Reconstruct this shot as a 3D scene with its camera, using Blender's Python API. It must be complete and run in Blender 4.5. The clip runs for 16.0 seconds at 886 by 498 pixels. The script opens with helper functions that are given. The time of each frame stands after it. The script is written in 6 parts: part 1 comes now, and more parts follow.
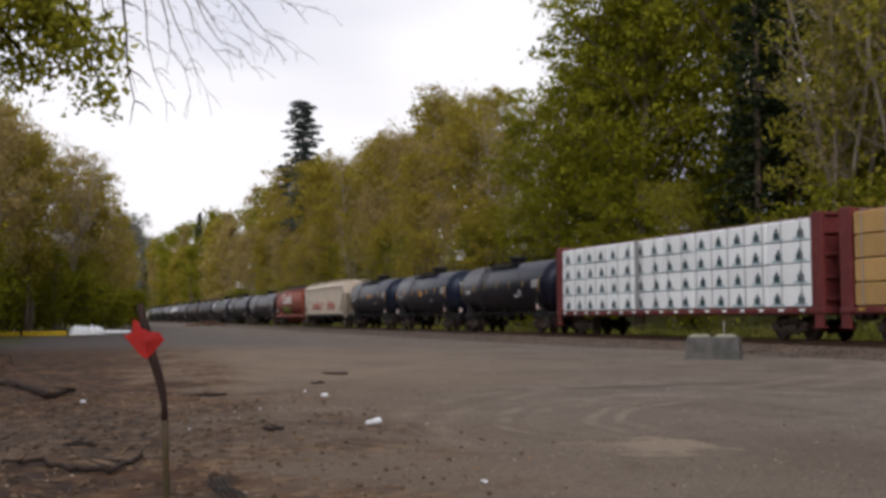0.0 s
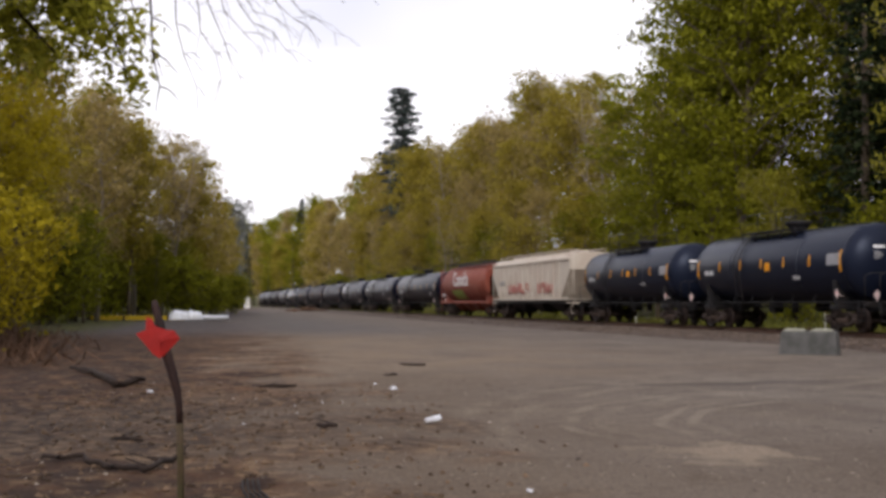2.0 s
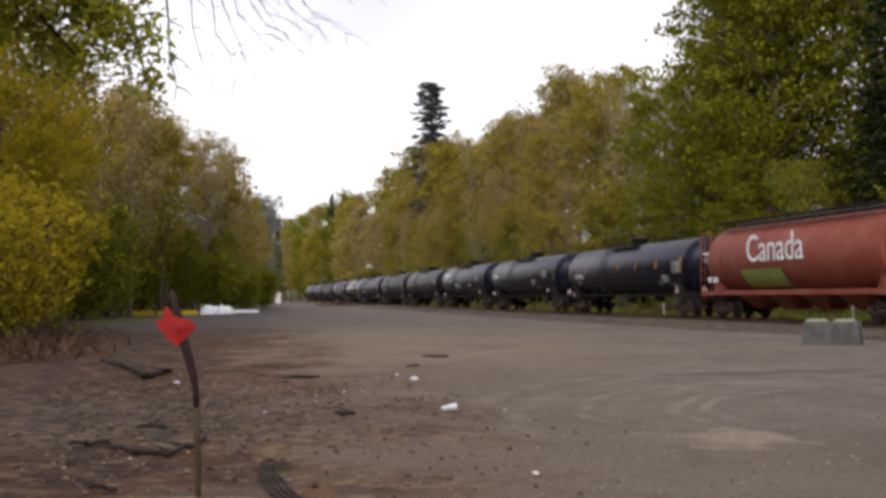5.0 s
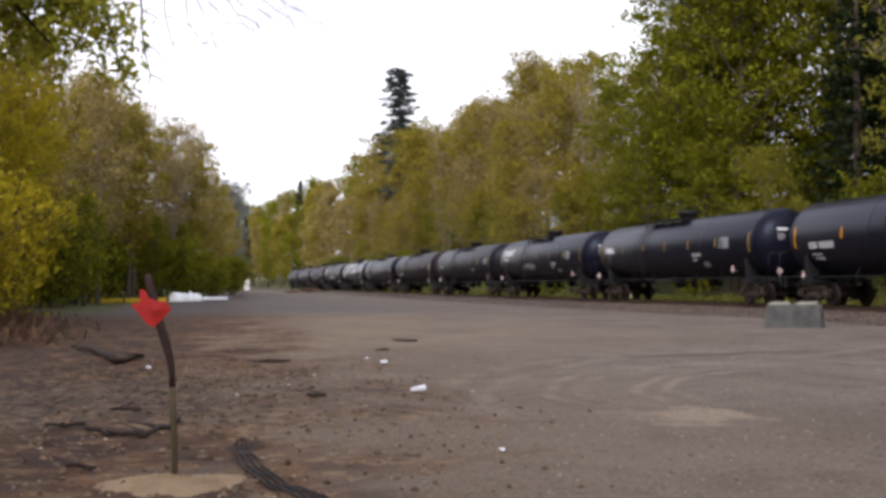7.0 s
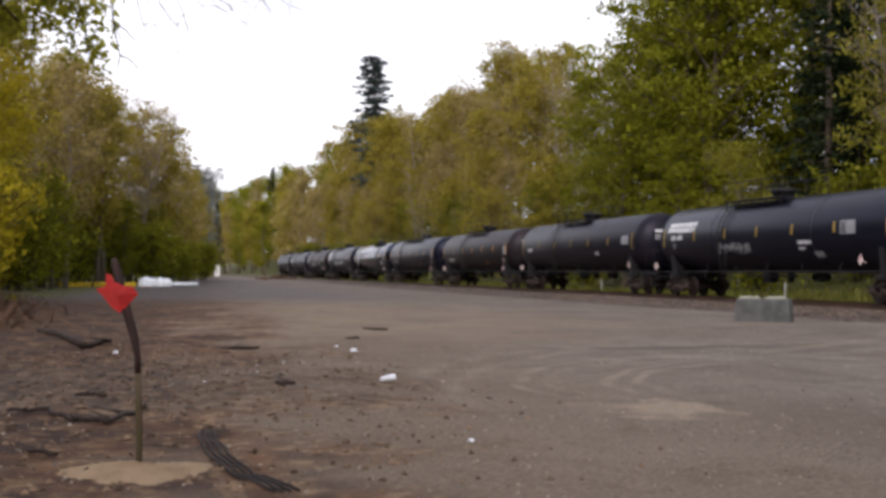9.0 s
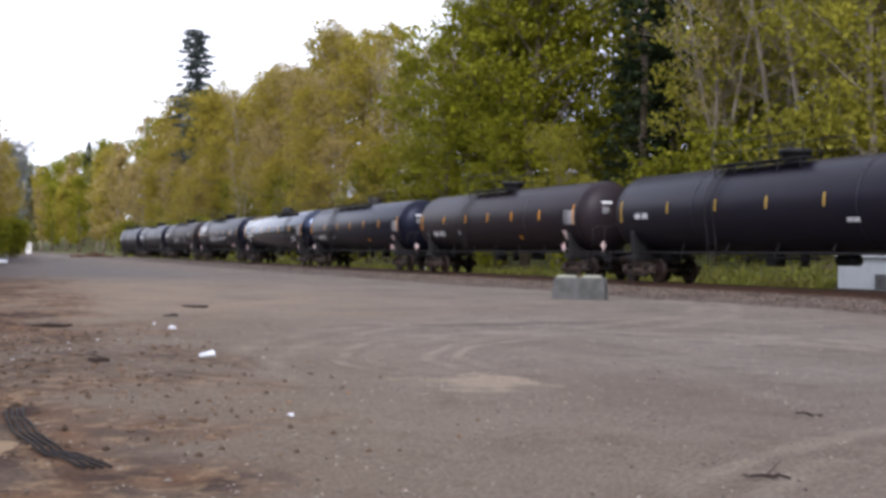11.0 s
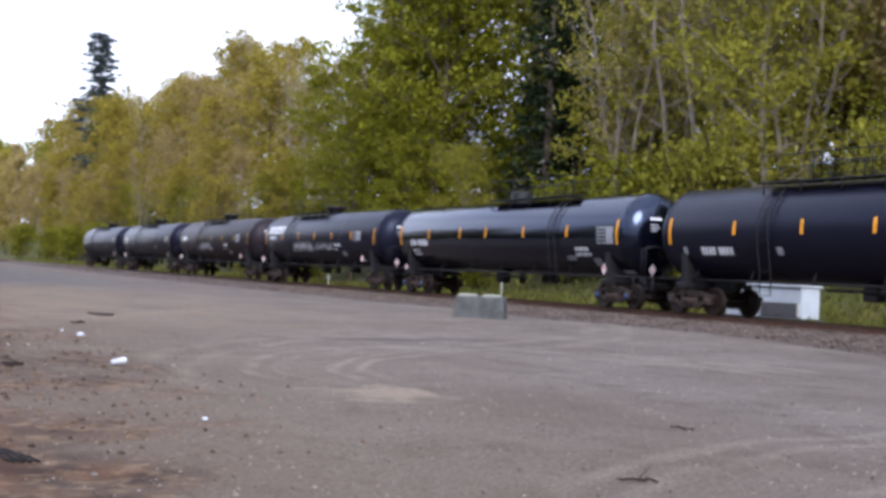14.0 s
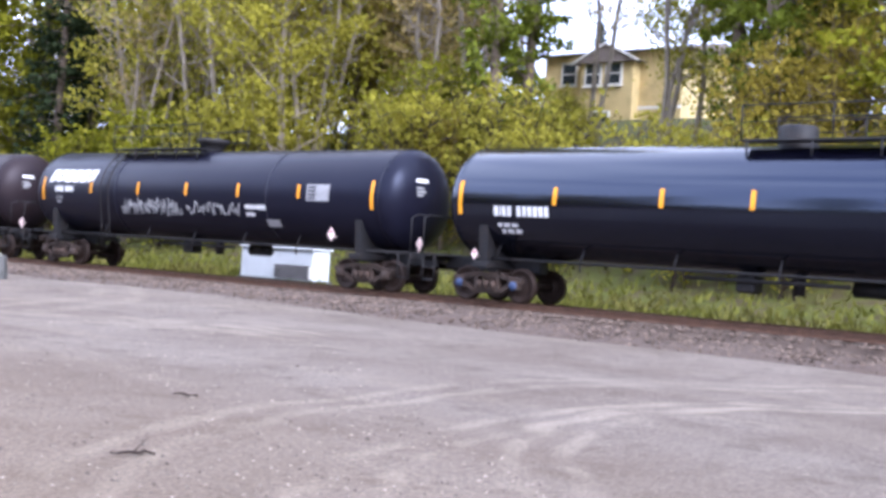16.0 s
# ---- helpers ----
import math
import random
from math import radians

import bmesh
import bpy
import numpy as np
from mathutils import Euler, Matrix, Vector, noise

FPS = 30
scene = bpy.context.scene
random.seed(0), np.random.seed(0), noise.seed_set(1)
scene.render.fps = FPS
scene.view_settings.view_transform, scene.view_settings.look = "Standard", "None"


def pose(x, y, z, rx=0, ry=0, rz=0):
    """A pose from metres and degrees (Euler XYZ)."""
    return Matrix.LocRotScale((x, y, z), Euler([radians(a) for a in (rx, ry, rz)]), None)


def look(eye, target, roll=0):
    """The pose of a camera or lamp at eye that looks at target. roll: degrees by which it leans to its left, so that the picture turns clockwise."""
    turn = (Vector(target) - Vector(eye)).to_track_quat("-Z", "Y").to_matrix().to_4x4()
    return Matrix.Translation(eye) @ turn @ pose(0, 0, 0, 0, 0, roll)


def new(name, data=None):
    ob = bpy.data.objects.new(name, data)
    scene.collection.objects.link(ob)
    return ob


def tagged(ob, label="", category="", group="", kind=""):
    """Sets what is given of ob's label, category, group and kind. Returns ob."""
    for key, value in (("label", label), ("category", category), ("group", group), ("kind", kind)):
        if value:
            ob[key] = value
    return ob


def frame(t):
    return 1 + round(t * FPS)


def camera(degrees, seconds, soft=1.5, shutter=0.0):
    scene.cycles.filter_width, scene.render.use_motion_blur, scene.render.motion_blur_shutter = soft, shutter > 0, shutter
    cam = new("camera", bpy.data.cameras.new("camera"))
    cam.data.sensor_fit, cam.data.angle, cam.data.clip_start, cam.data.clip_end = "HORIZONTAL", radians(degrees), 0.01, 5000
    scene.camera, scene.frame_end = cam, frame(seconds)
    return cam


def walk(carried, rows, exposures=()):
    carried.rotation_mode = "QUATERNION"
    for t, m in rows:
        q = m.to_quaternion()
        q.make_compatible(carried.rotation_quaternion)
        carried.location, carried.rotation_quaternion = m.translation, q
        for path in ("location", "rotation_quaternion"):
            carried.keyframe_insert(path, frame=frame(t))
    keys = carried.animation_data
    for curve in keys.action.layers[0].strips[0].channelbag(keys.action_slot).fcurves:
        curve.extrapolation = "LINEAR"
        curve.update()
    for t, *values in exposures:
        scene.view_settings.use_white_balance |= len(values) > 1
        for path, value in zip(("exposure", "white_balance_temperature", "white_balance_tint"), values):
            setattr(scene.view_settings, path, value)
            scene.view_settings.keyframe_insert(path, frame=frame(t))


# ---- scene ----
cam = camera(41.58, 16.0, soft=3.5)
PATH = [
    (0, -0.750, 0.058, 1.579, -18.14, 3.29, 0.54),
    (0.5, -0.522, 0.194, 1.586, -16.83, -0.04, -0.16),
    (1, -0.391, 0.371, 1.606, -15.54, 0.46, -0.39),
    (1.5, -0.241, 0.327, 1.659, -14.03, 2.08, -0.38),
    (2, -0.098, 0.520, 1.668, -13.17, 2.67, -0.03),
    (2.5, -0.001, 0.565, 1.658, -12.47, 2.66, 0.06),
    (3, 0.020, 0.497, 1.662, -12.01, 2.64, 0.08),
    (3.5, 0.025, 0.422, 1.661, -11.68, 2.63, -0.01),
    (4, 0.026, 0.390, 1.656, -11.37, 2.57, 0.02),
    (6.3, -0.023, -0.188, 1.599, -12.30, 1.90, 0.78),
    (6.5, -0.031, -0.155, 1.600, -12.58, 1.82, 0.60),
    (7, -0.037, -0.169, 1.594, -13.18, 1.70, 0.57),
    (7.5, -0.048, -0.146, 1.597, -13.55, 1.65, 0.36),
    (8, -0.040, -0.096, 1.602, -13.62, 1.56, 0.10),
    (8.5, -0.028, -0.104, 1.603, -13.66, 1.39, -0.03),
    (9, -0.017, -0.077, 1.593, -14.56, 1.17, -0.33),
    (9.5, -0.031, -0.098, 1.586, -18.62, 0.84, -0.74),
    (9.7, -0.078, -0.186, 1.580, -21.19, 0.81, -0.97),
    (11.8, 0.054, -0.040, 1.533, -23.27, 0.20, -0.71),
    (12, 0.018, -0.110, 1.590, -22.58, 0.36, -0.04),
    (12.5, -0.115, -0.489, 1.583, -21.82, 1.83, -0.25),
    (13, -0.220, -0.742, 1.575, -21.40, 2.46, -0.13),
    (13.5, -0.265, -0.745, 1.599, -23.08, 1.77, -0.16),
    (14, -0.380, -0.814, 1.576, -27.89, 1.16, -2.50),
    (14.5, -0.313, -0.539, 1.614, -34.61, -1.04, -4.52),
    (15, -0.198, -0.492, 1.601, -42.16, -1.12, -4.15),
    (15.5, -0.254, -0.670, 1.631, -49.99, 0.40, -3.85),
    (16, -0.077, -0.606, 1.600, -51.27, 0.50, -3.68),
]
walk(cam, [(t, pose(x, y, z, 90 + p, 0, w) @ pose(0, 0, 0, 0, 0, -r)) for t, x, y, z, w, p, r in PATH],
     exposures=[(0, -0.05, 6700, 14), (0.5, 0.30, 6700, 15), (1, 0.57, 6650, 16), (1.5, 0.37, 6650, 16), (2, 0.17, 6700, 16), (2.5, 0.17, 6700, 16), (3.5, 0.08, 6800, 16), (7, 0.42, 6450, 16), (9, 0.35, 6500, 16), (12, 0.97, 5790, 16), (12.5, 0.82, 5740, 16), (13.5, 0.72, 5690, 16), (14.5, 1.24, 5590, 18), (15, 1.30, 5670, 19), (15.5, 1.85, 5590, 20), (16, 1.95, 5520, 20)])

# ---- world and sun: a bright overcast spring day ----
world = bpy.data.worlds.new("overcast_sky")
scene.world = world
world.use_nodes = True
wn, wl = world.node_tree.nodes, world.node_tree.links
wn.clear()
w_out = wn.new("ShaderNodeOutputWorld")
w_bg = wn.new("ShaderNodeBackground")
w_sky = wn.new("ShaderNodeTexSky")
w_sky.sky_type, w_sky.sun_disc = "NISHITA", False
w_sky.sun_elevation, w_sky.sun_rotation = radians(34), radians(200)
w_sky.dust_density, w_sky.air_density = 4.0, 1.0
w_geo = wn.new("ShaderNodeTexCoord")
w_map = wn.new("ShaderNodeMapping")
w_map.inputs["Scale"].default_value = (1.0, 1.0, 3.4)
w_noise = wn.new("ShaderNodeTexNoise")
w_noise.inputs["Scale"].default_value, w_noise.inputs["Detail"].default_value = 1.5, 3
w_ramp = wn.new("ShaderNodeValToRGB")
w_ramp.color_ramp.elements[0].position, w_ramp.color_ramp.elements[0].color = 0.38, (8.8, 9.6, 12.0, 1)
w_ramp.color_ramp.elements[1].position, w_ramp.color_ramp.elements[1].color = 0.60, (16.0, 16.3, 17.0, 1)
w_mix = wn.new("ShaderNodeMixRGB")
w_mix.inputs[0].default_value = 0.88
wl.new(w_geo.outputs["Generated"], w_map.inputs["Vector"])
wl.new(w_map.outputs[0], w_noise.inputs["Vector"])
wl.new(w_noise.outputs[0], w_ramp.inputs[0])
wl.new(w_sky.outputs[0], w_mix.inputs[1])
wl.new(w_ramp.outputs[0], w_mix.inputs[2])
wl.new(w_mix.outputs[0], w_bg.inputs["Color"])
w_bg.inputs["Strength"].default_value = 0.071
wl.new(w_bg.outputs[0], w_out.inputs["Surface"])

sun_data = bpy.data.lights.new("sun", "SUN")
sun_data.energy, sun_data.angle, sun_data.color = 1.5, radians(25), (1.0, 0.96, 0.9)
sun = new("sun", sun_data)
sun.matrix_world = look((-20, -60, 58), (10, 20, 0))

# ---- materials ----
def material(name, colour, rough=0.8, metal=0.0, vary=0.25, scale=3.0, fine=40.0, bump=0.15, second=None, second_amount=0.5, spec=0.28, sheen=None, random_amount=0.0, island=0.0, translucent=0.0):
    """A surface with variation at two scales, fine relief and, if wished, a second colour in stains."""
    m = bpy.data.materials.new(name)
    m.use_nodes = True
    n, l = m.node_tree.nodes, m.node_tree.links
    b = n["Principled BSDF"]
    b.inputs["Roughness"].default_value, b.inputs["Metallic"].default_value = rough, metal
    b.inputs["Specular IOR Level"].default_value = spec
    if sheen:
        b.inputs["Specular Tint"].default_value = (*sheen, 1)
    tc = n.new("ShaderNodeTexCoord")
    big = n.new("ShaderNodeTexNoise")
    big.inputs["Scale"].default_value, big.inputs["Detail"].default_value = scale, 6
    small = n.new("ShaderNodeTexNoise")
    small.inputs["Scale"].default_value, small.inputs["Detail"].default_value = fine, 4
    l.new(tc.outputs["Object"], big.inputs["Vector"])
    l.new(tc.outputs["Object"], small.inputs["Vector"])
    base = n.new("ShaderNodeMixRGB")
    base.inputs[1].default_value = (*colour, 1)
    base.inputs[2].default_value = (*(second or [c * 0.55 for c in colour]), 1)
    ramp = n.new("ShaderNodeValToRGB")
    ramp.color_ramp.elements[0].position, ramp.color_ramp.elements[1].position = 0.42, 0.68
    ramp.color_ramp.elements[1].color = (second_amount,) * 3 + (1,)
    l.new(big.outputs[0], ramp.inputs[0])
    l.new(ramp.outputs[0], base.inputs[0])
    val = n.new("ShaderNodeMapRange")
    val.inputs["From Min"].default_value, val.inputs["From Max"].default_value = 0.25, 0.75
    val.inputs["To Min"].default_value, val.inputs["To Max"].default_value = 1 - vary, 1 + vary
    l.new(small.outputs[0], val.inputs["Value"])
    hsv = n.new("ShaderNodeHueSaturation")
    l.new(base.outputs[0], hsv.inputs["Color"])
    last = val.outputs[0]
    if random_amount or island:
        src = n.new("ShaderNodeObjectInfo").outputs["Random"] if random_amount else n.new("ShaderNodeNewGeometry").outputs["Random Per Island"]
        amt = random_amount or island
        rr = n.new("ShaderNodeMapRange")
        rr.inputs["To Min"].default_value, rr.inputs["To Max"].default_value = 1 - amt, 1 + amt
        l.new(src, rr.inputs["Value"])
        mul = n.new("ShaderNodeMath")
        mul.operation = "MULTIPLY"
        l.new(last, mul.inputs[0])
        l.new(rr.outputs[0], mul.inputs[1])
        last = mul.outputs[0]
    l.new(last, hsv.inputs["Value"])
    l.new(hsv.outputs[0], b.inputs["Base Color"])
    if bump:
        bp = n.new("ShaderNodeBump")
        bp.inputs["Strength"].default_value, bp.inputs["Distance"].default_value = bump, 0.02
        l.new(small.outputs[0], bp.inputs["Height"])
        l.new(bp.outputs[0], b.inputs["Normal"])
    if translucent:
        tr = n.new("ShaderNodeBsdfTranslucent")
        mx = n.new("ShaderNodeMixShader")
        mx.inputs[0].default_value = translucent
        l.new(hsv.outputs[0], tr.inputs["Color"])
        l.new(b.outputs[0], mx.inputs[1])
        l.new(tr.outputs[0], mx.inputs[2])
        l.new(mx.outputs[0], n["Material Output"].inputs["Surface"])
    return m


def ground_material():
    """Trodden gravel and dirt: grey-tan gravel, brown leaf-strewn earth near the wood, pale dust in old wheel tracks."""
    m = bpy.data.materials.new("gravel_and_dirt")
    m.use_nodes = True
    n, l = m.node_tree.nodes, m.node_tree.links
    b = n["Principled BSDF"]
    b.inputs["Roughness"].default_value, b.inputs["Specular IOR Level"].default_value = 0.95, 0.2
    tc = n.new("ShaderNodeTexCoord")

    def noise_tex(scale, detail=6, distort=0.0, stretch=None):
        t = n.new("ShaderNodeTexNoise")
        t.inputs["Scale"].default_value, t.inputs["Detail"].default_value, t.inputs["Distortion"].default_value = scale, detail, distort
        if stretch:
            mp = n.new("ShaderNodeMapping")
            mp.inputs["Scale"].default_value = stretch
            mp.inputs["Rotation"].default_value = (0, 0, radians(25))
            l.new(tc.outputs["Object"], mp.inputs["Vector"])
            l.new(mp.outputs[0], t.inputs["Vector"])
        else:
            l.new(tc.outputs["Object"], t.inputs["Vector"])
        return t.outputs[0]

    def ramp(src, a, c, lo=0.0, hi=1.0):
        r = n.new("ShaderNodeMapRange")
        r.inputs["From Min"].default_value, r.inputs["From Max"].default_value = a, c
        r.inputs["To Min"].default_value, r.inputs["To Max"].default_value = lo, hi
        l.new(src, r.inputs["Value"])
        return r.outputs[0]

    def mix(f, a, c, mode="MIX"):
        x = n.new("ShaderNodeMixRGB")
        x.blend_type = mode
        l.new(f, x.inputs[0]) if hasattr(f, "links") else None
        if not hasattr(f, "links"):
            x.inputs[0].default_value = f
        for s, v in ((x.inputs[1], a), (x.inputs[2], c)):
            if isinstance(v, tuple):
                s.default_value = (*v, 1)
            else:
                l.new(v, s)
        return x.outputs[0]

    def maths(op, a, c):
        x = n.new("ShaderNodeMath")
        x.operation = op
        for s, v in ((x.inputs[0], a), (x.inputs[1], c)):
            if isinstance(v, (int, float)):
                s.default_value = v
            else:
                l.new(v, s)
        return x.outputs[0]

    sep = n.new("ShaderNodeSeparateXYZ")
    l.new(tc.outputs["Object"], sep.inputs[0])
    x, y = sep.outputs[0], sep.outputs[1]
    gravel = mix(ramp(noise_tex(0.35, 7), 0.35, 0.65), (0.114, 0.090, 0.072), (0.155, 0.129, 0.107))
    gravel = mix(ramp(noise_tex(0.9, 6, 0.6, (1.0, 0.22, 1)), 0.52, 0.72, 0, 0.30), gravel, (0.215, 0.176, 0.134))
    gravel = mix(ramp(noise_tex(1.6, 6, 0.4), 0.52, 0.70, 0, 0.6), gravel, (0.078, 0.061, 0.047))
    gravel = mix(ramp(noise_tex(11.0, 5, 0.3), 0.55, 0.70, 0, 0.45), gravel, (0.072, 0.056, 0.044))
    gravel = mix(ramp(noise_tex(17.0, 4), 0.60, 0.72, 0, 0.5), gravel, (0.270, 0.230, 0.185))
    # pale wheel tracks that curve over the lot
    def arc(cx, cy, radius, width, amount, half):
        dx, dy = maths("SUBTRACT", x, cx), maths("SUBTRACT", y, cy)
        r = maths("SQRT", maths("ADD", maths("MULTIPLY", dx, dx), maths("MULTIPLY", dy, dy)), 0)
        r = maths("ADD", r, ramp(noise_tex(0.8, 4), 0.3, 0.7, -0.12, 0.12))
        f = ramp(maths("ABSOLUTE", maths("SUBTRACT", maths("ABSOLUTE", maths("SUBTRACT", r, radius), 0), width), 0), width * 0.62, width * 0.2, 0, amount)
        f = maths("MULTIPLY", f, ramp(noise_tex(1.1, 5), 0.36, 0.58))
        return maths("MULTIPLY", f, ramp(maths("MULTIPLY", dy, half), -0.6, 0.6)) if half else f
    for cx, cy, radius, width, amount, half in ((10.0, -2.3, 8.2, 0.22, 0.55, 1), (10.4, -2.6, 10.4, 0.26, 0.50, 1), (11.2, -0.4, 6.0, 0.22, 0.45, 1), (9.6, 13.6, 4.6, 0.22, 0.75, 1), (9.8, 13.2, 3.7, 0.2, 0.7, 1), (12.5, 12.0, 9.3, 0.35, 0.5, 1), (4.0, 34.0, 17.0, 0.5, 0.35, -1)):
        gravel = mix(arc(cx, cy, radius, width, amount, half), gravel, (0.240, 0.203, 0.160))
    px, py = maths("SUBTRACT", x, 5.45), maths("SUBTRACT", y, 11.75)
    pr = maths("SQRT", maths("ADD", maths("MULTIPLY", px, px), maths("MULTIPLY", maths("MULTIPLY", py, py), 0.7)), 0)
    pr = maths("ADD", pr, ramp(noise_tex(1.4, 5), 0.3, 0.7, -0.4, 0.4))
    gravel = mix(ramp(pr, 0.72, 0.50, 0, 0.8), gravel, (0.300, 0.240, 0.178))
    dk = maths("ADD", maths("ABSOLUTE", maths("SUBTRACT", y, 20.3), 0), ramp(noise_tex(0.7, 4), 0.3, 0.7, -0.5, 0.5))
    dk = maths("MULTIPLY", ramp(dk, 0.6, 0.1), maths("MULTIPLY", ramp(x, 6.5, 7.5), ramp(x, 12.5, 10.5)))
    gravel = mix(maths("MULTIPLY", dk, 0.7), gravel, (0.060, 0.050, 0.042))
    gravel = mix(maths("MULTIPLY", ramp(x, 10.0, 2.5), 0.55), gravel, (0.140, 0.098, 0.062))
    tan_f = maths("MULTIPLY", maths("MULTIPLY", ramp(y, 19.0, 27.0), ramp(y, 60.0, 45.0)), ramp(x, 17.0, 8.0))
    tan_f = maths("MULTIPLY", tan_f, ramp(noise_tex(0.45, 6), 0.35, 0.60, 0.15, 0.75))
    gravel = mix(tan_f, gravel, (0.200, 0.148, 0.102))
    # brown earth along the wood on the west side
    wob = ramp(noise_tex(0.5, 5), 0.3, 0.7, -2.2, 2.2)
    edge = maths("ADD", maths("ADD", x, wob), maths("MULTIPLY", y, -0.06))
    earth_f = ramp(edge, 2.0, -0.6)
    earth = mix(ramp(noise_tex(1.7, 8), 0.36, 0.58), (0.132, 0.066, 0.031), (0.042, 0.022, 0.013))
    earth = mix(ramp(noise_tex(5.0, 7), 0.52, 0.64, 0, 0.75), earth, (0.25, 0.160, 0.085))
    # dark leaf litter, with the brown shadow at the left painted into it
    litter_shade_f = maths("MULTIPLY", ramp(edge, 0.6, -1.8, 0, 0.75), ramp(noise_tex(2.6, 6), 0.36, 0.56, 0.35, 1.0))
    earth = mix(litter_shade_f, earth, (0.030, 0.017, 0.012))
    dark = mix(ramp(noise_tex(5.0, 6), 0.4, 0.65), (0.042, 0.030, 0.022), (0.15, 0.105, 0.070))
    band = maths("MULTIPLY", ramp(y, 12.2, 13.5), ramp(y, 19.5, 17.0))
    band = maths("MULTIPLY", band, ramp(maths("ADD", x, wob), 3.4, 1.2))
    col = mix(earth_f, gravel, earth)
    col = mix(maths("MULTIPLY", band, 0.6), col, dark)
    # darker, greyer gravel far off beside the wood
    far = maths("MULTIPLY", ramp(y, 48, 62), ramp(maths("ADD", x, wob), 16, 8))
    col = mix(maths("MULTIPLY", far, 0.6), col, (0.085, 0.083, 0.085))
    # grass and leaf litter beyond the track and in the wood
    grass = mix(ramp(noise_tex(1.3, 7), 0.4, 0.62), (0.085, 0.095, 0.020), (0.075, 0.060, 0.030))
    gf = maths("MAXIMUM", ramp(maths("ADD", x, maths("MULTIPLY", wob, 0.2)), 28.9, 30.2), ramp(maths("ADD", maths("ADD", x, maths("MULTIPLY", y, -0.085)), wob), -9.0, -11.0))
    col = mix(gf, col, grass)
    speck = maths("MULTIPLY", ramp(noise_tex(28.0, 4), 0.25, 0.75, 0.62, 1.38), ramp(noise_tex(75.0, 2), 0.25, 0.75, 0.75, 1.25))
    hs = n.new("ShaderNodeHueSaturation")
    l.new(col, hs.inputs["Color"])
    l.new(speck, hs.inputs["Value"])
    l.new(hs.outputs[0], b.inputs["Base Color"])
    bp = n.new("ShaderNodeBump")
    bp.inputs["Strength"].default_value, bp.inputs["Distance"].default_value = 0.6, 0.03
    l.new(maths("ADD", noise_tex(28.0, 4), noise_tex(6.0, 4)), bp.inputs["Height"])
    l.new(bp.outputs[0], b.inputs["Normal"])
    return m


GROUND = ground_material()
BLACK = material("satin_black_tank_paint", (0.007, 0.007, 0.014), 0.33, vary=0.1, scale=0.7, bump=0.0, second=(0.012, 0.011, 0.019), spec=0.20, sheen=(0.64, 0.72, 1.0))
GLOSS = material("glossy_black_tank_paint", (0.002, 0.002, 0.005), 0.15, vary=0.05, scale=0.6, bump=0.0, second=(0.003, 0.003, 0.006), spec=0.85, sheen=(0.58, 0.70, 1.0))
BLUEBLACK = material("blue_black_tank_paint", (0.009, 0.012, 0.024), 0.33, vary=0.12, scale=0.8, bump=0.0, second=(0.014, 0.015, 0.023), spec=0.20, sheen=(0.62, 0.74, 1.0))
DULL = material("dusty_black_tank_paint", (0.010, 0.009, 0.015), 0.38, vary=0.15, scale=0.9, bump=0.02, second=(0.016, 0.012, 0.016), spec=0.17, sheen=(0.86, 0.84, 1.0))
BROWNISH = material("rust_dusted_black_tank_paint", (0.015, 0.011, 0.014), 0.42, vary=0.15, scale=0.8, bump=0.02, second=(0.027, 0.017, 0.016), spec=0.19, sheen=(0.9, 0.85, 0.95))
STEEL_BLACK = material("black_steel", (0.012, 0.012, 0.014), 0.6, vary=0.2, second=(0.03, 0.022, 0.018))
TRUCK = material("grimy_cast_steel", (0.040, 0.029, 0.024), 0.8, vary=0.3, scale=4, second=(0.075, 0.045, 0.032))
WHEEL = material("brown_wheel_steel", (0.040, 0.026, 0.021), 0.6, metal=0.4, vary=0.2, scale=5)
CAP = material("blue_bearing_cap", (0.035, 0.055, 0.12), 0.5, vary=0.15)
ORANGE = material("orange_reflective_tape", (0.86, 0.36, 0.015), 0.35, vary=0.06, bump=0)
PALE_TAPE = material("faded_yellow_tape", (0.42, 0.27, 0.05), 0.6, vary=0.15)
WHITE = material("white_marking_paint", (0.78, 0.78, 0.78), 0.6, vary=0.06, bump=0)
GREY_MARK = material("grey_marking_paint", (0.30, 0.30, 0.31), 0.7, vary=0.15, bump=0)
PLACARD = material("pink_white_placard", (0.80, 0.62, 0.60), 0.5, vary=0.05, bump=0)
RED_MARK = material("red_marking_paint", (0.55, 0.06, 0.05), 0.6, vary=0.08, bump=0)
HOPPER_RED = material("weathered_oxide_red_paint", (0.225, 0.050, 0.030), 0.62, vary=0.12, scale=1.1, second=(0.30, 0.105, 0.070), second_amount=0.6)
HOPPER_BEIGE = material("weathered_beige_paint", (0.560, 0.500, 0.420), 0.7, vary=0.08, scale=0.8, second=(0.43, 0.33, 0.26), second_amount=0.5)
GREEN_MARK = material("faded_green_panel", (0.30, 0.38, 0.09), 0.7, vary=0.2)
GRAFFITI = material("faded_pink_scrawl", (0.36, 0.16, 0.14), 0.75, vary=0.2)
LUMBER_RED = material("maroon_car_paint", (0.120, 0.022, 0.024), 0.6, vary=0.15, second=(0.19, 0.045, 0.035))
WRAP = material("white_lumber_wrap", (0.86, 0.90, 0.91), 0.45, vary=0.06, scale=2.0, fine=12, bump=0.3, second=(0.76, 0.82, 0.84), random_amount=0.05)
